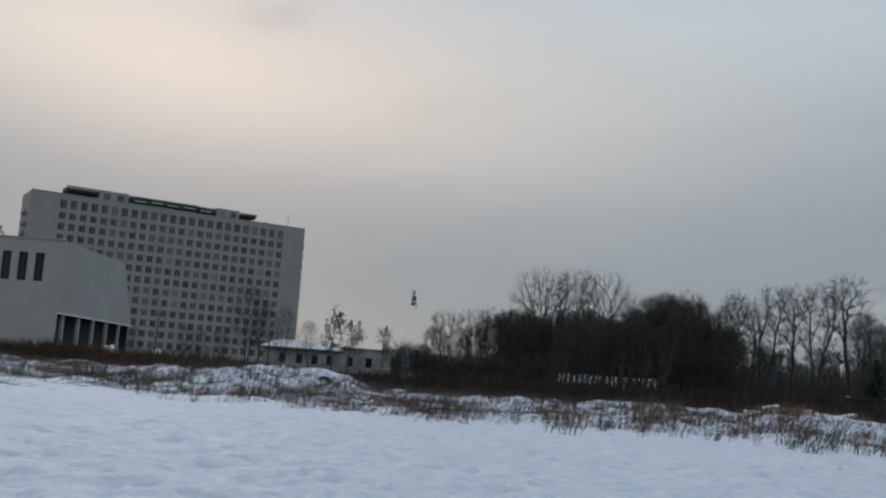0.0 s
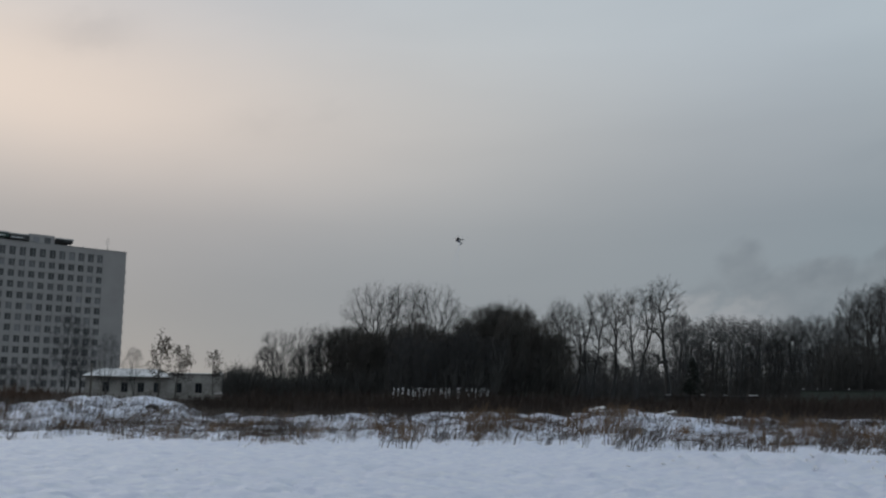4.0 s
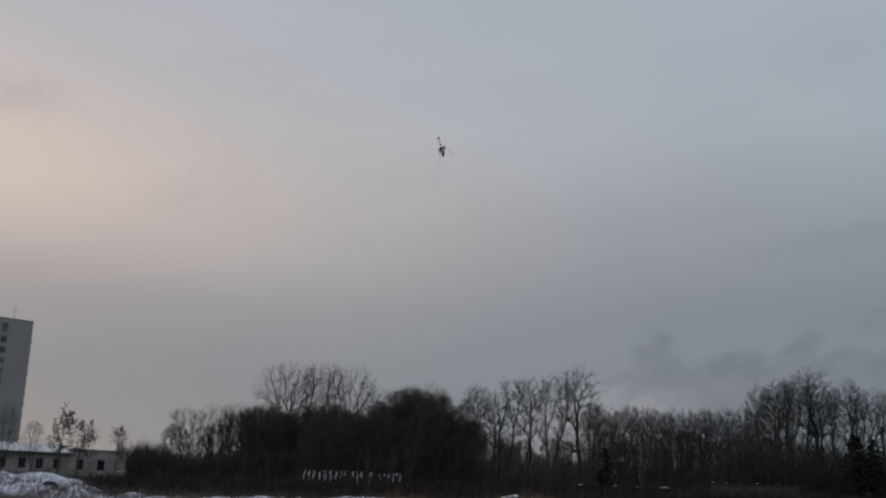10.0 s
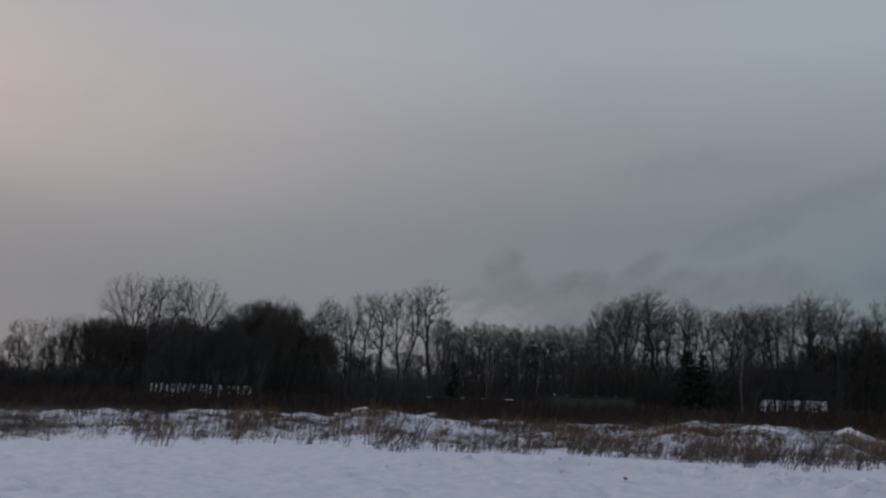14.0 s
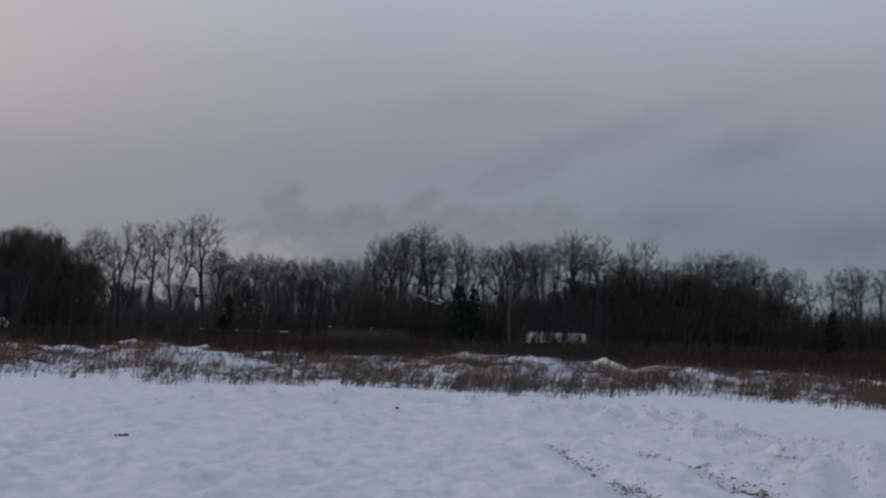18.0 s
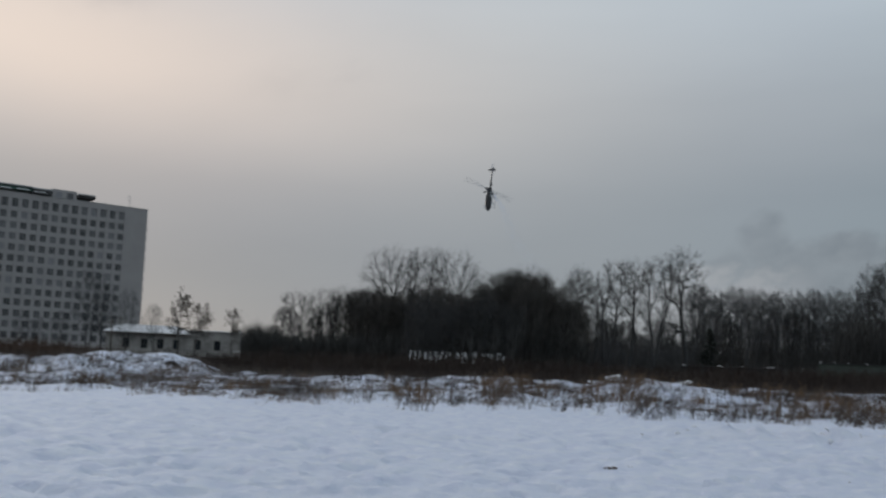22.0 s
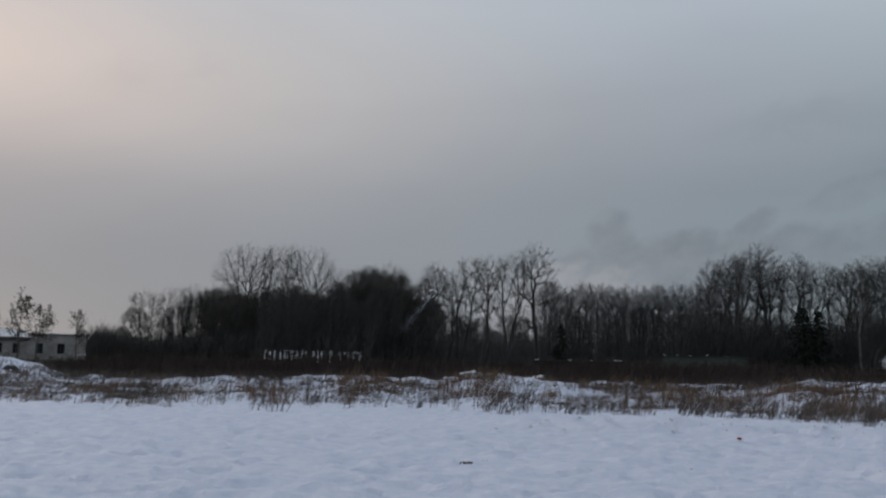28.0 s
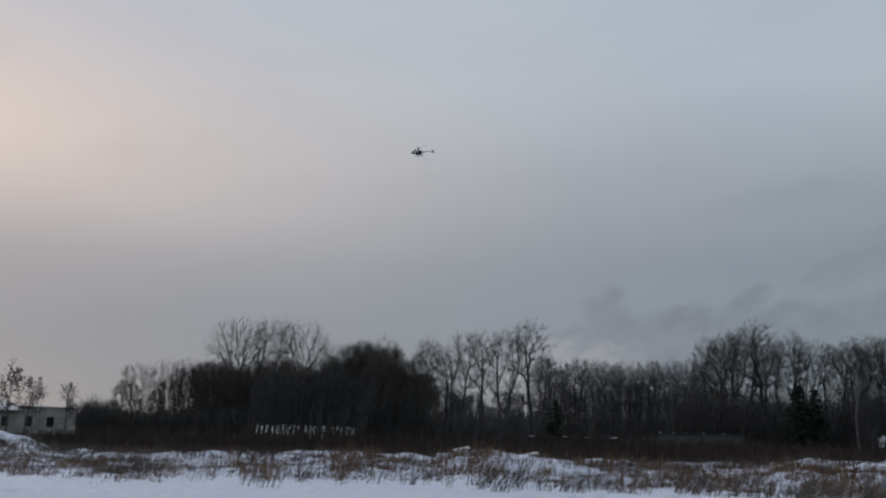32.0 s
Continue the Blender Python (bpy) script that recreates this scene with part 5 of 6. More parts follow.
def build_sheds():
    low_shed("long_shed", "low shed with a wide snowy roof before the grove", 6.3, 11.7, 133, 2.15, 6, SHED_DARK, 1.55)
    low_shed("dark_shed", "long dark low shed with thin patches of snow", 21.2, 26.5, 138, 3.2, 5, SHED_DARK, 0.12, slats=14, bare_roof=ROOF_DARK, patch=(0.3, 1.3, 1.5, 5.0))
    low_shed("green_garage", "faded green metal garage row among the trees", 28.2, 32.7, 150, 4.3, 5, SHED_GREEN, 0.1, slats=9, bare_roof=ROOF_DARK, patch=(0.1, 0.3, 1.0, 4.5))
    low_shed("snowy_shed", "shed with a snow-covered roof at the edge of the wood", 39.2, 42.6, 152, 3.0, 5, SHED_DARK, 1.5)
    # poles
    for az, far, top in ((-15.74, 150, 2.74), (-9.72, 150, 1.95)):
        x, y, _ = spot(az, far)
        z = gz(x, y) - 0.2
        h = EYE[2] + far * math.tan(radians(top)) - z
        root = thing("utility_pole", "grey timber pole before the buildings", "pole", pose(x, y, z), "poles")
        part("pole", rod(bmesh.new(), (0, 0, 0), (0, 0, h), 0.15, 0.11, 10), WOOD_GREY, root)
        part("crossarm", boxes((-0.5, 0.5, -0.06, 0.06, h - 0.5, h - 0.38)), WOOD_GREY, root)
        for s in (-0.42, 0.42):
            part("insulator", rod(bmesh.new(), (s, 0, h - 0.38), (s, 0, h - 0.2), 0.05, 0.035), FRAME_PALE, root)


def build_crane():
    """A far crane behind the hall, of which the tip of the raised boom shows over the roof."""
    far = 300.0
    x, y, _ = spot(-21.6, far)
    z = gz(x, y) - 0.2
    crane = thing("mobile_crane", "far crane with a raised lattice boom behind the white hall", "crane", pose(x, y, z, 0, 0, 21.6))
    part("carrier", boxes((-5.5, 5.5, -1.3, 1.3, 0.7, 1.9), bevel=0.1), ROOF_DARK, crane)
    part("cab", boxes((2.8, 5.2, -1.2, 1.2, 1.904, 3.4), bevel=0.12), FRAME_PALE, crane)
    for k in range(4):
        for side in (-1.25, 1.25):
            part("wheel", rod(bmesh.new(), (-4.2 + 2.6 * k, side - 0.2, 0.75), (-4.2 + 2.6 * k, side + 0.2, 0.75), 0.62, 0.62, 14), RUBBER, crane)
    root, tip = Vector((2.0, 0, 2.3)), Vector((-13.0, 0, 31.4))
    along = (tip - root).normalized()
    up = along.cross(Vector((0, 1, 0))).normalized()
    boom = bmesh.new()
    corners = [0.45 * s * Vector((0, 1, 0)) + 0.45 * u * up for s in (-1, 1) for u in (-1, 1)]
    for c in corners:
        rod(boom, root + c, tip + 0.4 * c, 0.10, 0.08, 5)
    for k in range(26):
        a, b = root.lerp(tip, k / 26), root.lerp(tip, (k + 1) / 26)
        rod(boom, a + corners[k % 2], b + corners[2 + (k + 1) % 2], 0.06, 0.06, 4)
        rod(boom, a + corners[2 + k % 2], b + corners[(k + 1) % 2], 0.06, 0.06, 4)
    part("boom", boom, WOOD_GREY, crane, "grey lattice boom")
    part("boom_head", boxes((tip.x - 0.5, tip.x + 0.5, -0.35, 0.35, tip.z - 0.4, tip.z + 0.5), bevel=0.08), FRAME_PALE, crane)


build_crane()
build_tower()
build_theatre()
build_house()
build_sheds()


# ---------------------------------------------------------------- small things on the ground
def build_clutter():
    rng = random.Random(4)
    # half-buried tyre on the snowy hill
    x, y, _ = spot(-6.55, 65.3)
    tyre = thing("tyre", "black worn tyre lying half in the snow", "tyre", pose(x, y, gz(x, y) + 0.10, 38, 0, 10))
    rings = []
    for k in range(25):
        a = 2 * math.pi * k / 24
        rings.append([((0.36 + 0.13 * math.cos(b)) * math.cos(a), (0.36 + 0.13 * math.cos(b)) * math.sin(a), 0.12 * math.sin(b)) for b in [2 * math.pi * j / 10 for j in range(10)]])
    part("tread", loft(rings, close=False), RUBBER, tyre)
    # snow-topped slabs
    for az, far, rise, long, turn, tip in ((17.6, 65, 0.08, 0.95, 12, -12), (16.5, 67, 0.0, 0.6, -8, 3), (21.4, 64.5, -0.2, 0.85, 15, -12), (24.9, 66, -0.2, 0.7, 5, 4)):
        x, y, _ = spot(az, far)
        slab = thing("concrete_slab", "tilted concrete slab under a crust of snow", "slab", pose(x, y, min(gz(x, y) + 0.20, EYE[2] + far * math.tan(radians(rise)) - 0.1), 6, tip, -az + turn), "slabs")
        part("slab", boxes((-long / 2, long / 2, -0.3, 0.3, -0.5, -0.02), bevel=0.03), CONCRETE, slab)
        part("snow_crust", boxes((-long / 2 - 0.02, long / 2 + 0.02, -0.32, 0.32, -0.016, 0.07), bevel=0.03), SNOW_CAP, slab, "thick crust of snow")
    # heaps of snow by the buildings
    for az, far, wide, rise in ((-18.1, 112, 1.5, 0.66), (-15.6, 112, 1.0, 0.66), (-14.3, 116, 1.6, 0.45), (-1.25, 112, 1.1, 0.02), (43.6, 62, 0.9, -0.25)):
        x, y, _ = spot(az, far)
        z = gz(x, y) - 0.15
        tall = EYE[2] + far * math.tan(radians(rise)) - z
        bm = bmesh.new()
        bmesh.ops.create_icosphere(bm, subdivisions=3, radius=1.0)
        for v in bm.verts:
            v.co = Vector((v.co.x * wide, v.co.y * wide * 0.8, max(v.co.z, 0.0) * tall)) * (1.0 + 0.22 * noise.noise(v.co * 2.3 + Vector((az, 0, 0))) + 0.14 * noise.noise(v.co * 6.1 + Vector((0, az, 0))))
        for f in bm.faces:
            f.smooth = True
        heap = thing("snow_heap", "rounded heap of shovelled snow", "snow heap", pose(x, y, z, 0, 0, -az), "snow heaps")
        part("heap", bm, SNOW_CAP, heap)
    # low yard wall beside the house
    x0, y0, _ = spot(-3.3, 158)
    x1, y1, _ = spot(-2.2, 150)
    fence = thing("yard_wall", "low grey rendered yard wall beside the house", "wall", pose(x0, y0, 1.4, 0, 0, math.degrees(math.atan2(y1 - y0, x1 - x0))))
    reach = math.hypot(x1 - x0, y1 - y0)
    part("wall", boxes((0, reach, -0.15, 0.15, 0, 1.5), bevel=0.02), OLD_PLASTER, fence)
    part("coping", boxes((-0.05, reach + 0.05, -0.2, 0.2, 1.504, 1.6), bevel=0.03), SNOW_CAP, fence, "thin line of snow on top")
    # red scrap and clods in the field
    x, y, _ = spot(32.2, 26.5)
    scrap = thing("plastic_scrap", "crumpled scrap of red plastic on the snow", "litter", pose(x, y, gz(x, y) + 0.05, 0, 0, 30))
    bm = bmesh.new()
    bmesh.ops.create_icosphere(bm, subdivisions=2, radius=0.075)
    for v in bm.verts:
        v.co = Vector((v.co.x * 1.3, v.co.y * 0.8, v.co.z * 0.55)) * (0.8 + 0.5 * noise.noise(v.co * 14))
    part("crumpled_sheet", bm, RED_PLASTIC, scrap)
    for k, (az, far, size) in enumerate(((17.6, 17.65, 0.095), (18.55, 18.1, 0.03), (29.7, 18.2, 0.03), (-16.0, 17.5, 0.035), (-19.4, 21.0, 0.03), (-5.1, 24.0, 0.03), (19.0, 27.5, 0.10), (9.0, 30.0, 0.04))):
        x, y, _ = spot(az, far)
        clod = thing("earth_clod", "frozen clod of brown earth on the snow", "clod", pose(x, y, gz(x, y) + 0.01, 0, 0, -az), "clods")
        for j in range(9 if size > 0.08 else 2):
            bm = bmesh.new()
            c = Vector((rng.gauss(0, size), rng.gauss(0, size * 0.6), rng.uniform(0, 0.2) * size))
            made = bmesh.ops.create_icosphere(bm, subdivisions=1, radius=size * rng.uniform(0.16, 0.34), matrix=Matrix.Translation(c))
            for v in made["verts"]:
                v.co += Vector((rng.uniform(-1, 1), rng.uniform(-1, 1), rng.uniform(-1, 1))) * size * 0.07
            part("lump", bm, DIRT, clod)
    # broken lumps of snow on the pushed-up bank
    bm = bmesh.new()
    pts = [spot(a, d)[:2] for a, d in BANK]
    for k in range(1100):
        f = rng.random() * (len(pts) - 1)
        i = int(f)
        px = pts[i][0] + (f - i) * (pts[i + 1][0] - pts[i][0]) + rng.gauss(0, 0.75)
        py = pts[i][1] + (f - i) * (pts[i + 1][1] - pts[i][1]) + rng.gauss(0, 0.75)
        r = 0.012 + 0.055 * rng.random() ** 3
        made = bmesh.ops.create_icosphere(bm, subdivisions=1, radius=r, matrix=pose(px, py, gz(px, py) + 0.3 * r, rng.uniform(0, 90), 0, rng.uniform(0, 90)) @ Matrix.Diagonal((1.4, 1.0, 0.6, 1)))
        for v in made["verts"]:
            v.co += Vector((rng.uniform(-1, 1), rng.uniform(-1, 1), rng.uniform(-1, 1))) * r * 0.4
    for f in bm.faces:
        f.smooth = True
    tagged(new("snow_lumps", mesh_of("snow_lumps", bm, SNOW_CAP)), "broken lumps of snow pushed up in a low bank", "snow", kind="stuff")
    # earth crumbs strewn along the wheel tracks
    verts, faces = [], []
    rs = np.random.RandomState(3)
    for line, count in ((TRACK_A, 8500), (TRACK_B, 9500)):
        pts = [spot(a, d)[:2] for a, d in line]
        for k in range(count):
            s = rs.rand() * (len(pts) - 1)
            i = int(s)
            f = s - i
            px = pts[i][0] + f * (pts[i + 1][0] - pts[i][0]) + rs.randn() * 0.12
            py = pts[i][1] + f * (pts[i + 1][1] - pts[i][1]) + rs.randn() * 0.10
            strew = float(N4(px * 0.9, py * 0.9)) + 0.5 * float(N2(px * 0.35, py * 0.35))
            if strew < 0.9 * rs.rand() ** 2 - 0.22 or math.hypot(px, py) > 14 + 8 * rs.rand():
                continue
            r = 0.004 + 0.018 * rs.rand() ** 4
            z = gz(px, py)
            o = len(verts)
            for dx, dy, dz in ((1, 0, 0), (-0.5, 0.87, 0), (-0.5, -0.87, 0), (0, 0, 1)):
                verts.append((px + 1.4 * r * (dx + 0.4 * rs.rand()), py + 1.4 * r * (dy + 0.4 * rs.rand()), z - 0.004 + r * dz))
            faces += [(o, o + 1, o + 3), (o + 1, o + 2, o + 3), (o + 2, o, o + 3)]
    data = bpy.data.meshes.new("earth_crumbs")
    data.from_pydata(verts, [], faces)
    data.materials.append(DIRT)
    tagged(new("earth_crumbs", data), "brown earth crumbs strewn along wheel tracks in the snow", "dirt", kind="stuff")


build_clutter()


# ---------------------------------------------------------------- the model helicopter (nose +x, up +z)
def build_helicopter():
    root = thing("model_helicopter", "radio-controlled model helicopter with a white canopy in flight", "model helicopter", pose(0, 30, 5))
    rings = []
    for x, w, lo, hi in ((0.40, 0.012, -0.055, -0.03), (0.37, 0.04, -0.085, -0.01), (0.30, 0.068, -0.105, 0.045), (0.20, 0.08, -0.115, 0.095), (0.10, 0.08, -0.10, 0.135), (0.02, 0.06, -0.06, 0.15), (-0.05, 0.035, 0.0, 0.14)):
        mid, half = (lo + hi) / 2, (hi - lo) / 2
        rings.append([(x, w * math.cos(a), mid + half * math.sin(a)) for a in [2 * math.pi * k / 16 for k in range(16)]])
    canopy = loft(rings)
    upper = [f for f in canopy.faces if not (abs(f.normal.y) > 0.9 or (f.calc_center_median().z < -0.05 and f.calc_center_median().x > 0.3))]
    bmesh.ops.delete(canopy, geom=upper, context="FACES")
    part("canopy", canopy, CANOPY_WHITE, root, "glossy white canopy shell")
    cowl = loft([[(x, 0.96 * y, 0.97 * z) for x, y, z in ring] for ring in rings])
    part("cowl", cowl, CARBON, root, "black inner cowl")
    part("windscreen", loft([[(x + 0.004, w * math.cos(a) * 1.02, c + h * math.sin(a) * 1.03) for a in [math.pi * (0.15 + 0.7 * k / 8) for k in range(9)]] for x, w, c, h in ((0.34, 0.058, -0.015, 0.04), (0.27, 0.074, -0.005, 0.072), (0.17, 0.082, 0.005, 0.105))], close=False), CARBON, root, "dark windscreen")
    part("frame", boxes((-0.19, 0.10, -0.05, 0.05, -0.15, 0.09), bevel=0.012), CARBON, root, "black carbon side frames")
    engine = part("engine", boxes((-0.06, 0.03, -0.05, 0.05, -0.03, 0.04), bevel=0.008), ALLOY, root)
    for k in range(5):
        part("cooling_fin", boxes((-0.055, 0.025, -0.06, 0.06, -0.028 + 0.014 * k, -0.023 + 0.014 * k)), ALLOY, engine)
    part("exhaust_pipe", rod(bmesh.new(), (-0.02, 0.055, -0.02), (-0.16, 0.065, -0.075), 0.016, 0.02), ALLOY, root)
    part("fuel_tank", boxes((-0.12, 0.0, -0.045, 0.045, -0.105, -0.06), bevel=0.012), FRAME_PALE, root)
    boom = part("tail_boom", rod(bmesh.new(), (-0.08, 0, 0.03), (-0.80, 0, 0.05), 0.019, 0.014, 10), CARBON, root)
    for s in (-1, 1):
        part("boom_strut", rod(bmesh.new(), (-0.12, 0.03 * s, -0.08), (-0.5, 0.01 * s, 0.035), 0.005, 0.005, 6), CARBON, boom)
    part("tailplane", boxes((-0.79, -0.74, -0.085, 0.085, 0.062, 0.068)), CARBON, boom)
    fin = bmesh.new()
    vs = [fin.verts.new((x, y, z)) for y in (-0.005, 0.005) for x, z in ((-0.74, 0.03), (-0.82, -0.07), (-0.86, -0.06), (-0.83, 0.05), (-0.87, 0.15), (-0.84, 0.16), (-0.76, 0.07))]
    fin.faces.new(vs[:7])
    fin.faces.new(vs[:6:-1])
    for k in range(7):
        j = (k + 1) % 7
        fin.faces.new((vs[j], vs[k], vs[7 + k], vs[7 + j]))
    bmesh.ops.recalc_face_normals(fin, faces=fin.faces)
    part("tail_fin", fin, CANOPY_WHITE, boom, "white tail fin")
    part("tail_gearbox", boxes((-0.83, -0.78, -0.02, 0.03, 0.035, 0.065), bevel=0.006), ALLOY, boom)
    part("mast", rod(bmesh.new(), (-0.02, 0, 0.05), (-0.02, 0, 0.225), 0.012, 0.011), ALLOY, root)
    part("swashplate", rod(bmesh.new(), (-0.02, 0, 0.155), (-0.02, 0, 0.18), 0.045, 0.045, 14), ALLOY, root)
    # landing gear
    for s in (-1, 1):
        part("skid", rod(bmesh.new(), (-0.20, 0.115 * s, -0.20), (0.20, 0.115 * s, -0.20), 0.008, 0.008, 8), CANOPY_WHITE, root, "pale landing skid")
    for x in (-0.08, 0.10):
        for s in (-1, 1):
            bm = bmesh.new()
            rod(bm, (x, 0.03 * s, -0.115), (x, 0.087 * s, -0.131), 0.008, 0.008, 8)
            rod(bm, (x, 0.085 * s, -0.128), (x, 0.115 * s, -0.20), 0.008, 0.008, 8)
            part("skid_strut", bm, CANOPY_WHITE, root)
    # rotors, each turning on its own hub
    rotor = part("main_rotor", boxes((-0.06, 0.06, -0.026, 0.026, -0.022, 0.022), bevel=0.006), CARBON, root, m=pose(-0.02, 0, 0.23))
    for s in (-1, 1):
        blade = loft([[(s * x, c + y, z) for y, z in ((-0.012, 0.0), (-0.004, 0.003), (0.012, 0.0), (-0.004, -0.003))] for x, c in ((0.07, 0.0), (0.3, 0.002), (0.67, 0.004))])
        part("blade", blade, BLADE_GREY, rotor, "pale grey rotor blade")
        part("blade_grip", boxes((0.035 * s if s > 0 else -0.085, 0.085 if s > 0 else -0.035, -0.016, 0.016, -0.014, 0.014)), CARBON, rotor)
        part("flybar_paddle", boxes((-0.025, 0.025, 0.11 if s > 0 else -0.15, 0.15 if s > 0 else -0.11, 0.032, 0.038)), CARBON, rotor)
    part("flybar", rod(bmesh.new(), (0, -0.12, 0.035), (0, 0.12, 0.035), 0.003, 0.003, 6), ALLOY, rotor)
    tail = part("tail_rotor", boxes((-0.015, 0.015, -0.012, 0.012, -0.015, 0.015)), ALLOY, root, m=pose(-0.805, 0.035, 0.05))
    for s in (-1, 1):
        part("blade", boxes((-0.012, 0.012, -0.002, 0.002, 0.02 if s > 0 else -0.13, 0.13 if s > 0 else -0.02)), CANOPY_WHITE, tail, "white tail rotor blade")
    return root, rotor, tail


def build_smoke():
    """The exhaust's smoke: a widening trail along +x of many tiny flecks, thick at its start and thin at its end."""
    rng = np.random.RandomState(17)
    n = 18000
    s = rng.rand(n) ** 1.35
    x = 0.03 + 2.1 * s
    wide = 0.045 + 0.34 * s ** 0.9
    a, q = rng.rand(n) * 2 * math.pi, np.sqrt(rng.rand(n)) * (0.35 + 0.65 * rng.rand(n))
    y = wide * q * np.cos(a) + 0.10 * s * np.sin(5 * x)
    z = wide * q * np.sin(a) + 0.14 * s * np.sin(3.1 * x + 1) - 0.10 * x * s
    centre = np.column_stack([x, y, z])
    size = 0.0009 + 0.0015 * rng.rand(n)
    corners = centre[:, None, :] + rng.randn(n, 3, 3) * size[:, None, None]
    o = np.arange(n) * 3
    data = bpy.data.meshes.new("smoke")
    data.from_pydata(corners.reshape(-1, 3).tolist(), [], np.stack([o, o + 1, o + 2], 1).tolist())
    data.materials.append(SMOKE)
    return tagged(new("exhaust_smoke", data), "thin pale bluish trail of exhaust smoke behind the helicopter", "smoke", kind="stuff")


helicopter, main_rotor, tail_rotor = build_helicopter()
smoke = build_smoke()


# ---------------------------------------------------------------- what moves
def fly(az, el, far, heading, pitch=0, roll=0, bank=0):
    """A pose of the helicopter seen from the stand at a bearing, an angle and a distance. heading: 0 nose to the right,
    90 away, 180 to the left, 270 towards the stand; pitch: nose up; roll: about its own length; bank: anticlockwise in the view."""
    at = Vector(EYE) + far * Vector((math.sin(radians(az)) * math.cos(radians(el)), math.cos(radians(az)) * math.cos(radians(el)), math.sin(radians(el))))
    view = Matrix.Rotation(radians(-az), 4, "Z")
    own = Matrix.Rotation(radians(-bank), 4, "Y") @ Matrix.Rotation(radians(heading), 4, "Z") @ Matrix.Rotation(radians(-pitch), 4, "Y") @ Matrix.Rotation(radians(roll), 4, "X")
    return Matrix.Translation(at) @ view @ own


def trail(flight, drift):
    """The smoke's poses: it starts at the exhaust and streams off at an angle in the view, anticlockwise from the right."""
    rows = []
    for t, m in flight:
        at = m @ Vector((-0.16, 0.06, -0.08))
        az = math.degrees(math.atan2(at.x, at.y))
        c = float(np.interp(t, [d[0] for d in drift], [d[1] for d in drift]))
        rows.append((t, Matrix.Translation(at) @ Matrix.Rotation(radians(-az), 4, "Z") @ Matrix.Rotation(radians(-c), 4, "Y")))
    return rows


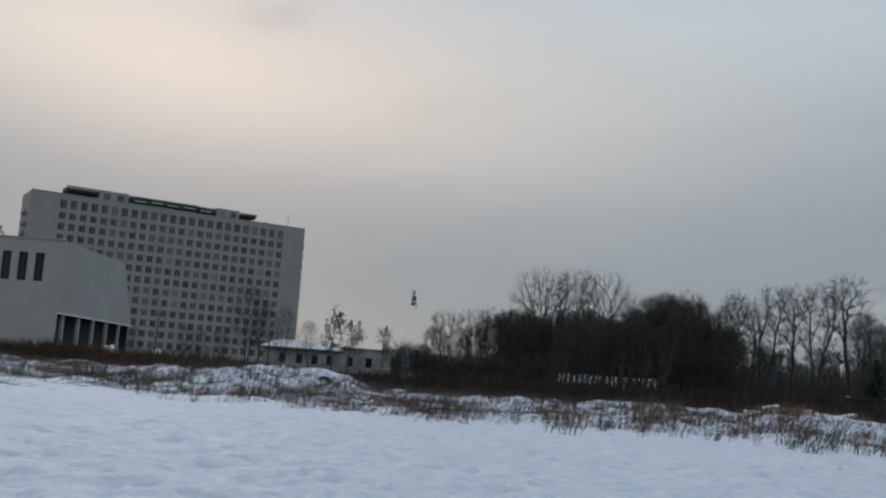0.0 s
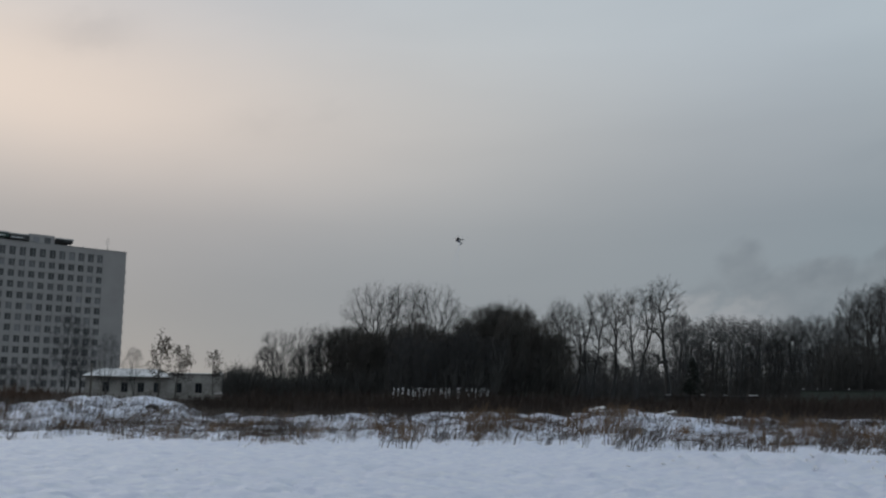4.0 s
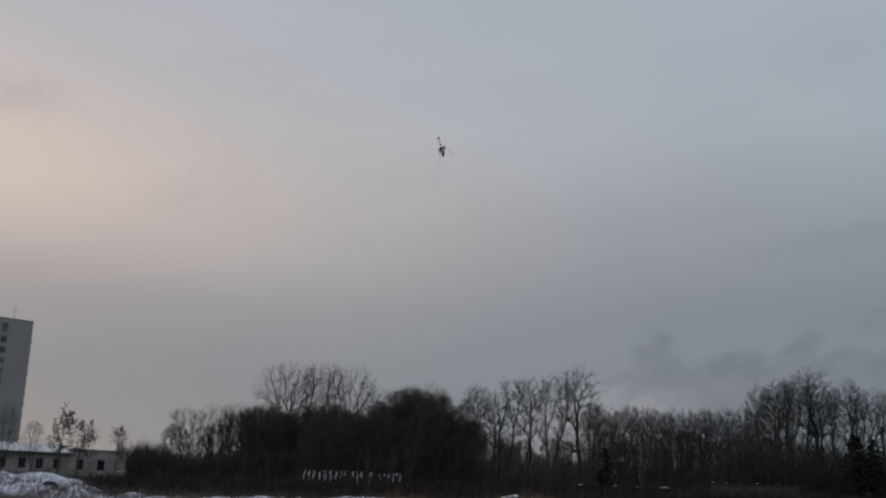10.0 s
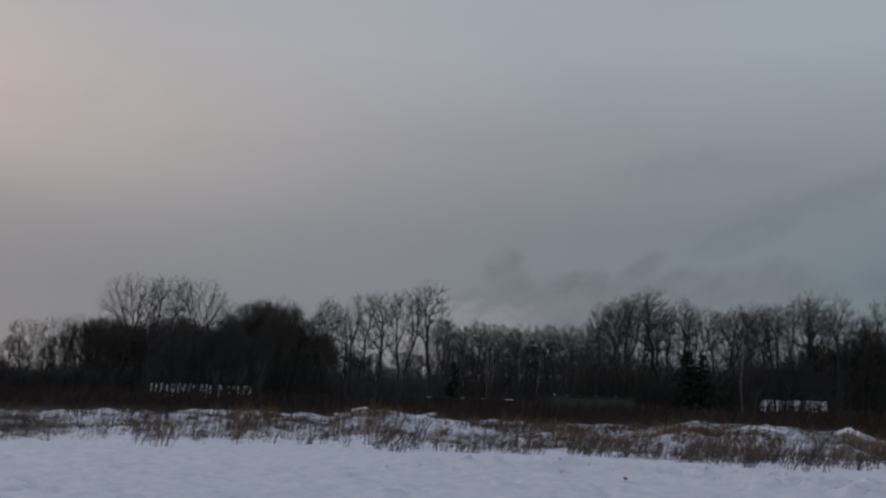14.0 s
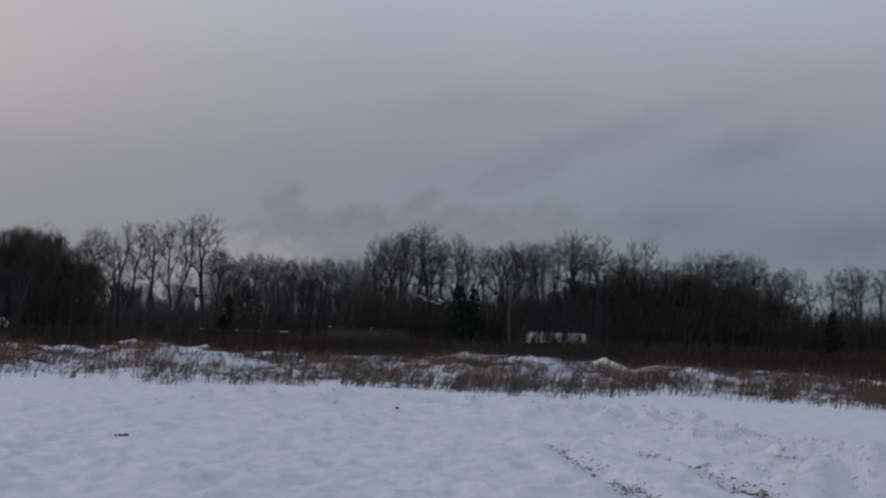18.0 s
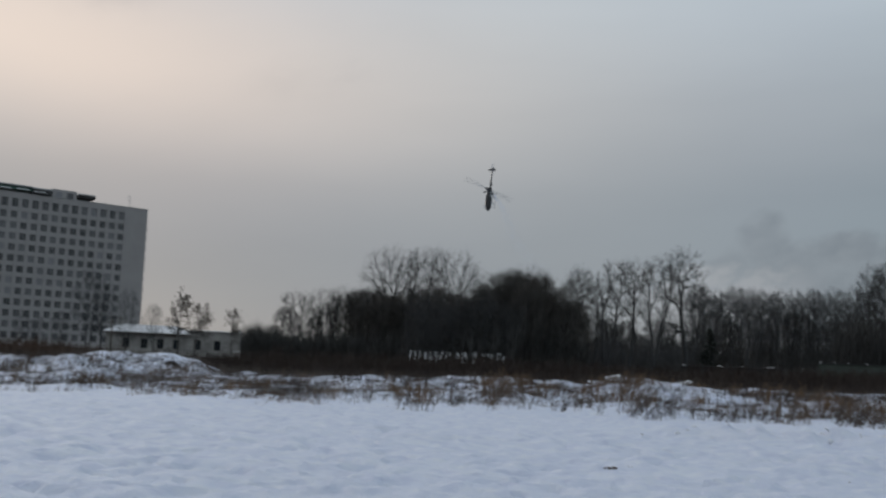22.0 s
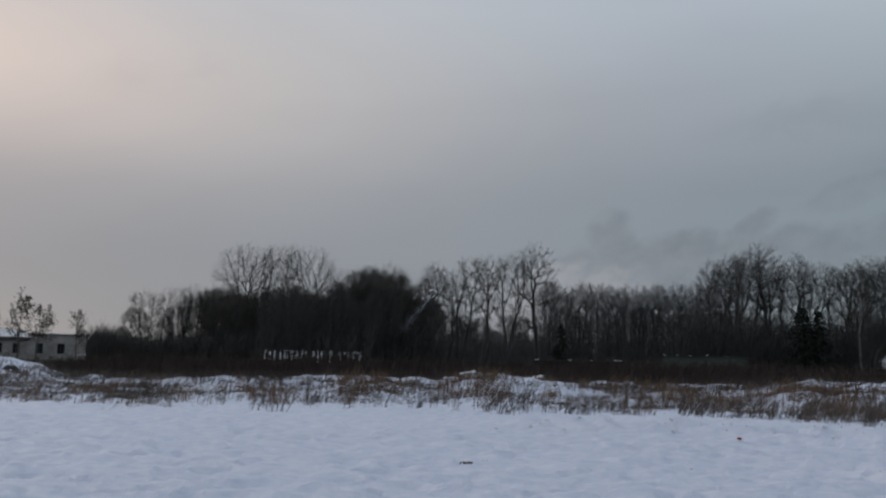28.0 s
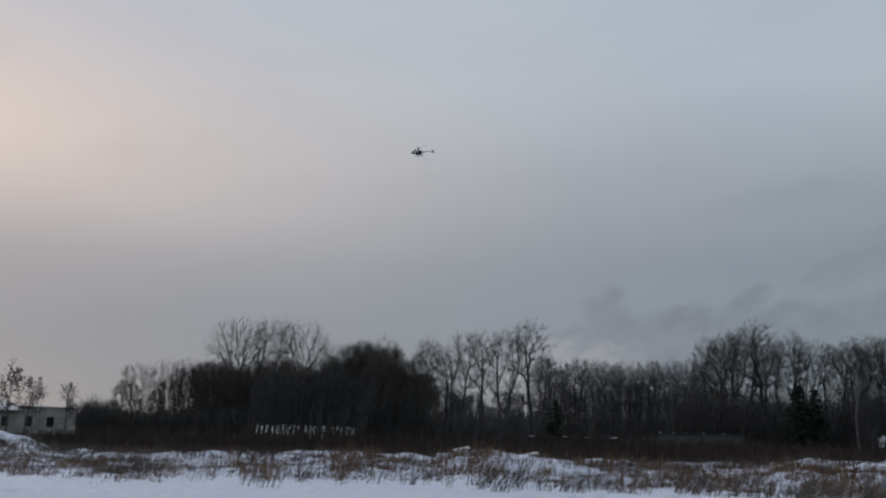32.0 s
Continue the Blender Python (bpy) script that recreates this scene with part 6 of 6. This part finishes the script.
def motions():
    flight = [
        (0.0, fly(-1.96, 4.43, 29, 272, 0, 0, 0)),
        (0.5, fly(-5.29, 5.29, 30, 283, 0, 0, 0)),
        (0.8, fly(-6.61, 7.85, 32, 300, 8, 0, 8)),
        (0.9, fly(-6.3, 8.6, 37, 350, 8, 32, 0)),
        (1.0, fly(-5.83, 9.28, 42, 415, 5, 72, 0)),
        (1.3, fly(-2.50, 10.64, 46, 425, 0, 108, -20)),
        (1.6, fly(0.06, 10.71, 48, 438, 0, 142, -30)),
        (2.0, fly(3.40, 10.28, 49, 440, 0, 170, -15)),
        (2.5, fly(6.01, 9.98, 53, 450, 0, 180, 0)),
        (3.0, fly(7.73, 9.38, 55, 460, 0, 180, 0)),
        (3.5, fly(9.15, 8.36, 55, 478, 0, 180, 0)),
        (4.2, fly(10.14, 9.67, 54, 450, 0, 120, 0)),
        (4.8, fly(10.98, 10.79, 53, 400, 0, 55, 0)),
        (5.2, fly(11.54, 11.54, 52, 330, 0, 15, 0)),
        (5.5, fly(11.97, 12.10, 51, 285, -10, 0, 0)),
        (5.8, fly(12.05, 13.32, 53, 315, -10, 0, 0)),
        (6.0, fly(12.56, 14.15, 54, 331, -10, 0, 0)),
        (6.5, fly(13.29, 15.81, 54, 362, 0, 0, 0)),
        (7.0, fly(13.94, 15.97, 55, 398, 24, 0, 0)),
        (7.3, fly(14.15, 15.62, 56, 415, 30, 0, 0)),
        (7.6, fly(14.14, 15.53, 57, 450, 42, 0, 0)),
        (8.0, fly(14.24, 15.87, 57, 474, 46, 0, 0)),
        (8.3, fly(14.08, 16.20, 57, 512, 18, 0, 0)),
        (8.6, fly(13.82, 16.53, 58, 538, 6, 0, 0)),
        (9.0, fly(13.55, 17.35, 60, 562, -28, 0, 0)),
        (9.3, fly(13.58, 17.83, 60, 590, -40, 0, 0)),
        (9.6, fly(13.04, 18.33, 57, 632, -55, 0, 0)),
        (10.0, fly(13.18, 18.90, 54, 675, -66, 0, 0)),
        (10.3, fly(13.31, 18.49, 56, 700, -58, 0, 0)),
        (10.5, fly(13.57, 17.84, 60, 740, -40, 0, 0)),
        (10.8, fly(14.63, 16.04, 65, 780, -25, 0, 0)),
        (11.1, fly(14.74, 14.25, 70, 805, -12, 0, 0)),
        (11.5, fly(15.01, 12.64, 75, 810, 0, 0, 0)),
        (12.0, fly(15.63, 10.97, 80, 810, 0, 0, 0)),
        (12.5, fly(16.57, 9.40, 85, 810, 0, 0, 0)),
        (13.0, fly(17.95, 7.98, 90, 810, 0, 0, 0)),
        (13.4, fly(19.01, 7.31, 93, 810, 0, 0, 0)),
        (13.8, fly(20.60, 6.41, 96, 805, 0, 0, 0)),
        (14.2, fly(21.91, 6.34, 100, 800, 0, 0, 0)),
        (14.6, fly(23.32, 5.85, 105, 795, 0, 0, 0)),
        (15.0, fly(24.87, 5.49, 106, 790, 0, 0, 0)),
        (15.4, fly(26.46, 5.11, 105, 780, 0, 0, 0)),
        (16.0, fly(28.94, 4.40, 98, 765, 0, 0, 0)),
        (17.0, fly(33.07, 3.20, 80, 745, 0, 0, 0)),
        (17.5, fly(35.14, 2.60, 72, 730, 0, 0, 0)),
        (18.0, fly(34.27, 2.73, 66, 720, 0, 0, 0)),
        (18.5, fly(34.55, 2.42, 62, 715, 0, 0, 0)),
        (19.0, fly(35.20, 2.14, 58, 705, 0, 0, 0)),
        (19.5, fly(34.80, 1.70, 52, 665, 0, 0, 0)),
        (19.8, fly(34.22, 1.37, 48, 636, 0, 0, 0)),
        (20.0, fly(34.10, 1.29, 45, 618, 0, 0, 0)),
        (20.5, fly(31.57, 1.74, 38, 562, 0, 0, 0)),
        (21.0, fly(26.21, 2.54, 28, 550, 5, 0, 0)),
        (21.3, fly(22.48, 3.89, 25, 553, 5, 0, 0)),
        (21.6, fly(17.29, 6.11, 25, 572, -25, 0, 0)),
        (21.8, fly(14.18, 8.22, 24.5, 595, -48, 0, 0)),
        (22.0, fly(10.48, 9.69, 24, 622, -60, 0, 0)),
        (22.5, fly(6.09, 11.75, 24.5, 632, -60, 0, 0)),
        (22.8, fly(5.02, 10.63, 26, 645, -48, 0, 0)),
        (23.0, fly(3.74, 9.22, 27, 655, -38, 0, 0)),
        (23.2, fly(3.61, 7.01, 29, 660, -15, 0, 0)),
        (23.5, fly(3.22, 5.75, 31, 657, 0, 0, 0)),
        (24.0, fly(2.23, 4.56, 35, 656, 0, 0, 0)),
        (24.5, fly(1.79, 4.30, 38, 656, 0, 0, 0)),
        (25.2, fly(5.52, 4.02, 41, 670, 5, 0, 0)),
        (26.0, fly(9.78, 3.70, 44, 640, 10, 0, 0)),
        (26.5, fly(12.44, 3.50, 45, 630, 15, 0, 0)),
        (26.7, fly(12.82, 3.59, 45, 630, 20, 0, 0)),
        (27.0, fly(13.87, 3.76, 46, 635, 20, 0, 0)),
        (27.3, fly(14.32, 4.25, 46, 640, 20, 0, 0)),
        (27.6, fly(15.04, 4.41, 46, 650, 20, 0, 0)),
        (28.0, fly(15.46, 4.36, 47, 660, 20, 0, 0)),
        (28.5, fly(16.15, 4.87, 47, 675, 10, 0, 0)),
        (29.0, fly(16.33, 5.46, 46, 700, 0, 0, 0)),
        (29.4, fly(17.89, 6.49, 45, 720, 0, 0, 0)),
        (29.8, fly(18.72, 7.47, 46, 730, 10, 0, 0)),
        (30.0, fly(18.37, 8.1, 48, 762, 18, 0, 0)),
        (30.3, fly(18.34, 9.05, 50, 785, 33, 0, 0)),
        (30.6, fly(18.17, 10.14, 53, 808, 35, 0, 0)),
        (31.0, fly(17.44, 11.58, 57, 816, 52, 0, 0)),
        (31.2, fly(16.86, 12.56, 58, 845, 28, 0, 0)),
        (31.5, fly(16.06, 13.98, 59, 885, 12, 0, 0)),
        (31.8, fly(15.25, 15.32, 57, 900, 0, 0, 0)),
        (32.0, fly(14.70, 16.29, 55, 905, -3, 0, 0)),
    ]
    walk(helicopter, flight)
    walk(smoke, trail(flight, [(0.0, 270), (15.4, 270), (16.0, 240), (17.0, 190), (17.5, 172), (19.0, 166), (19.5, 190), (19.8, 262), (20.0, 338), (21.3, 340), (21.8, 315), (22.5, 275), (24.5, 275), (26.5, 258), (27.3, 258), (27.6, 235), (28.0, 238), (29.0, 215), (30.0, 215), (31.0, 250), (32.0, 300)]))
    spin = [(k / 30, pose(-0.02, 0, 0.23, 0, 0, (80 * k) % 360)) for k in range(961)]
    walk(main_rotor, spin)
    walk(tail_rotor, [(k / 30, pose(-0.805, 0.035, 0.05, 0, (85 * k) % 360, 0)) for k in range(961)])


motions()
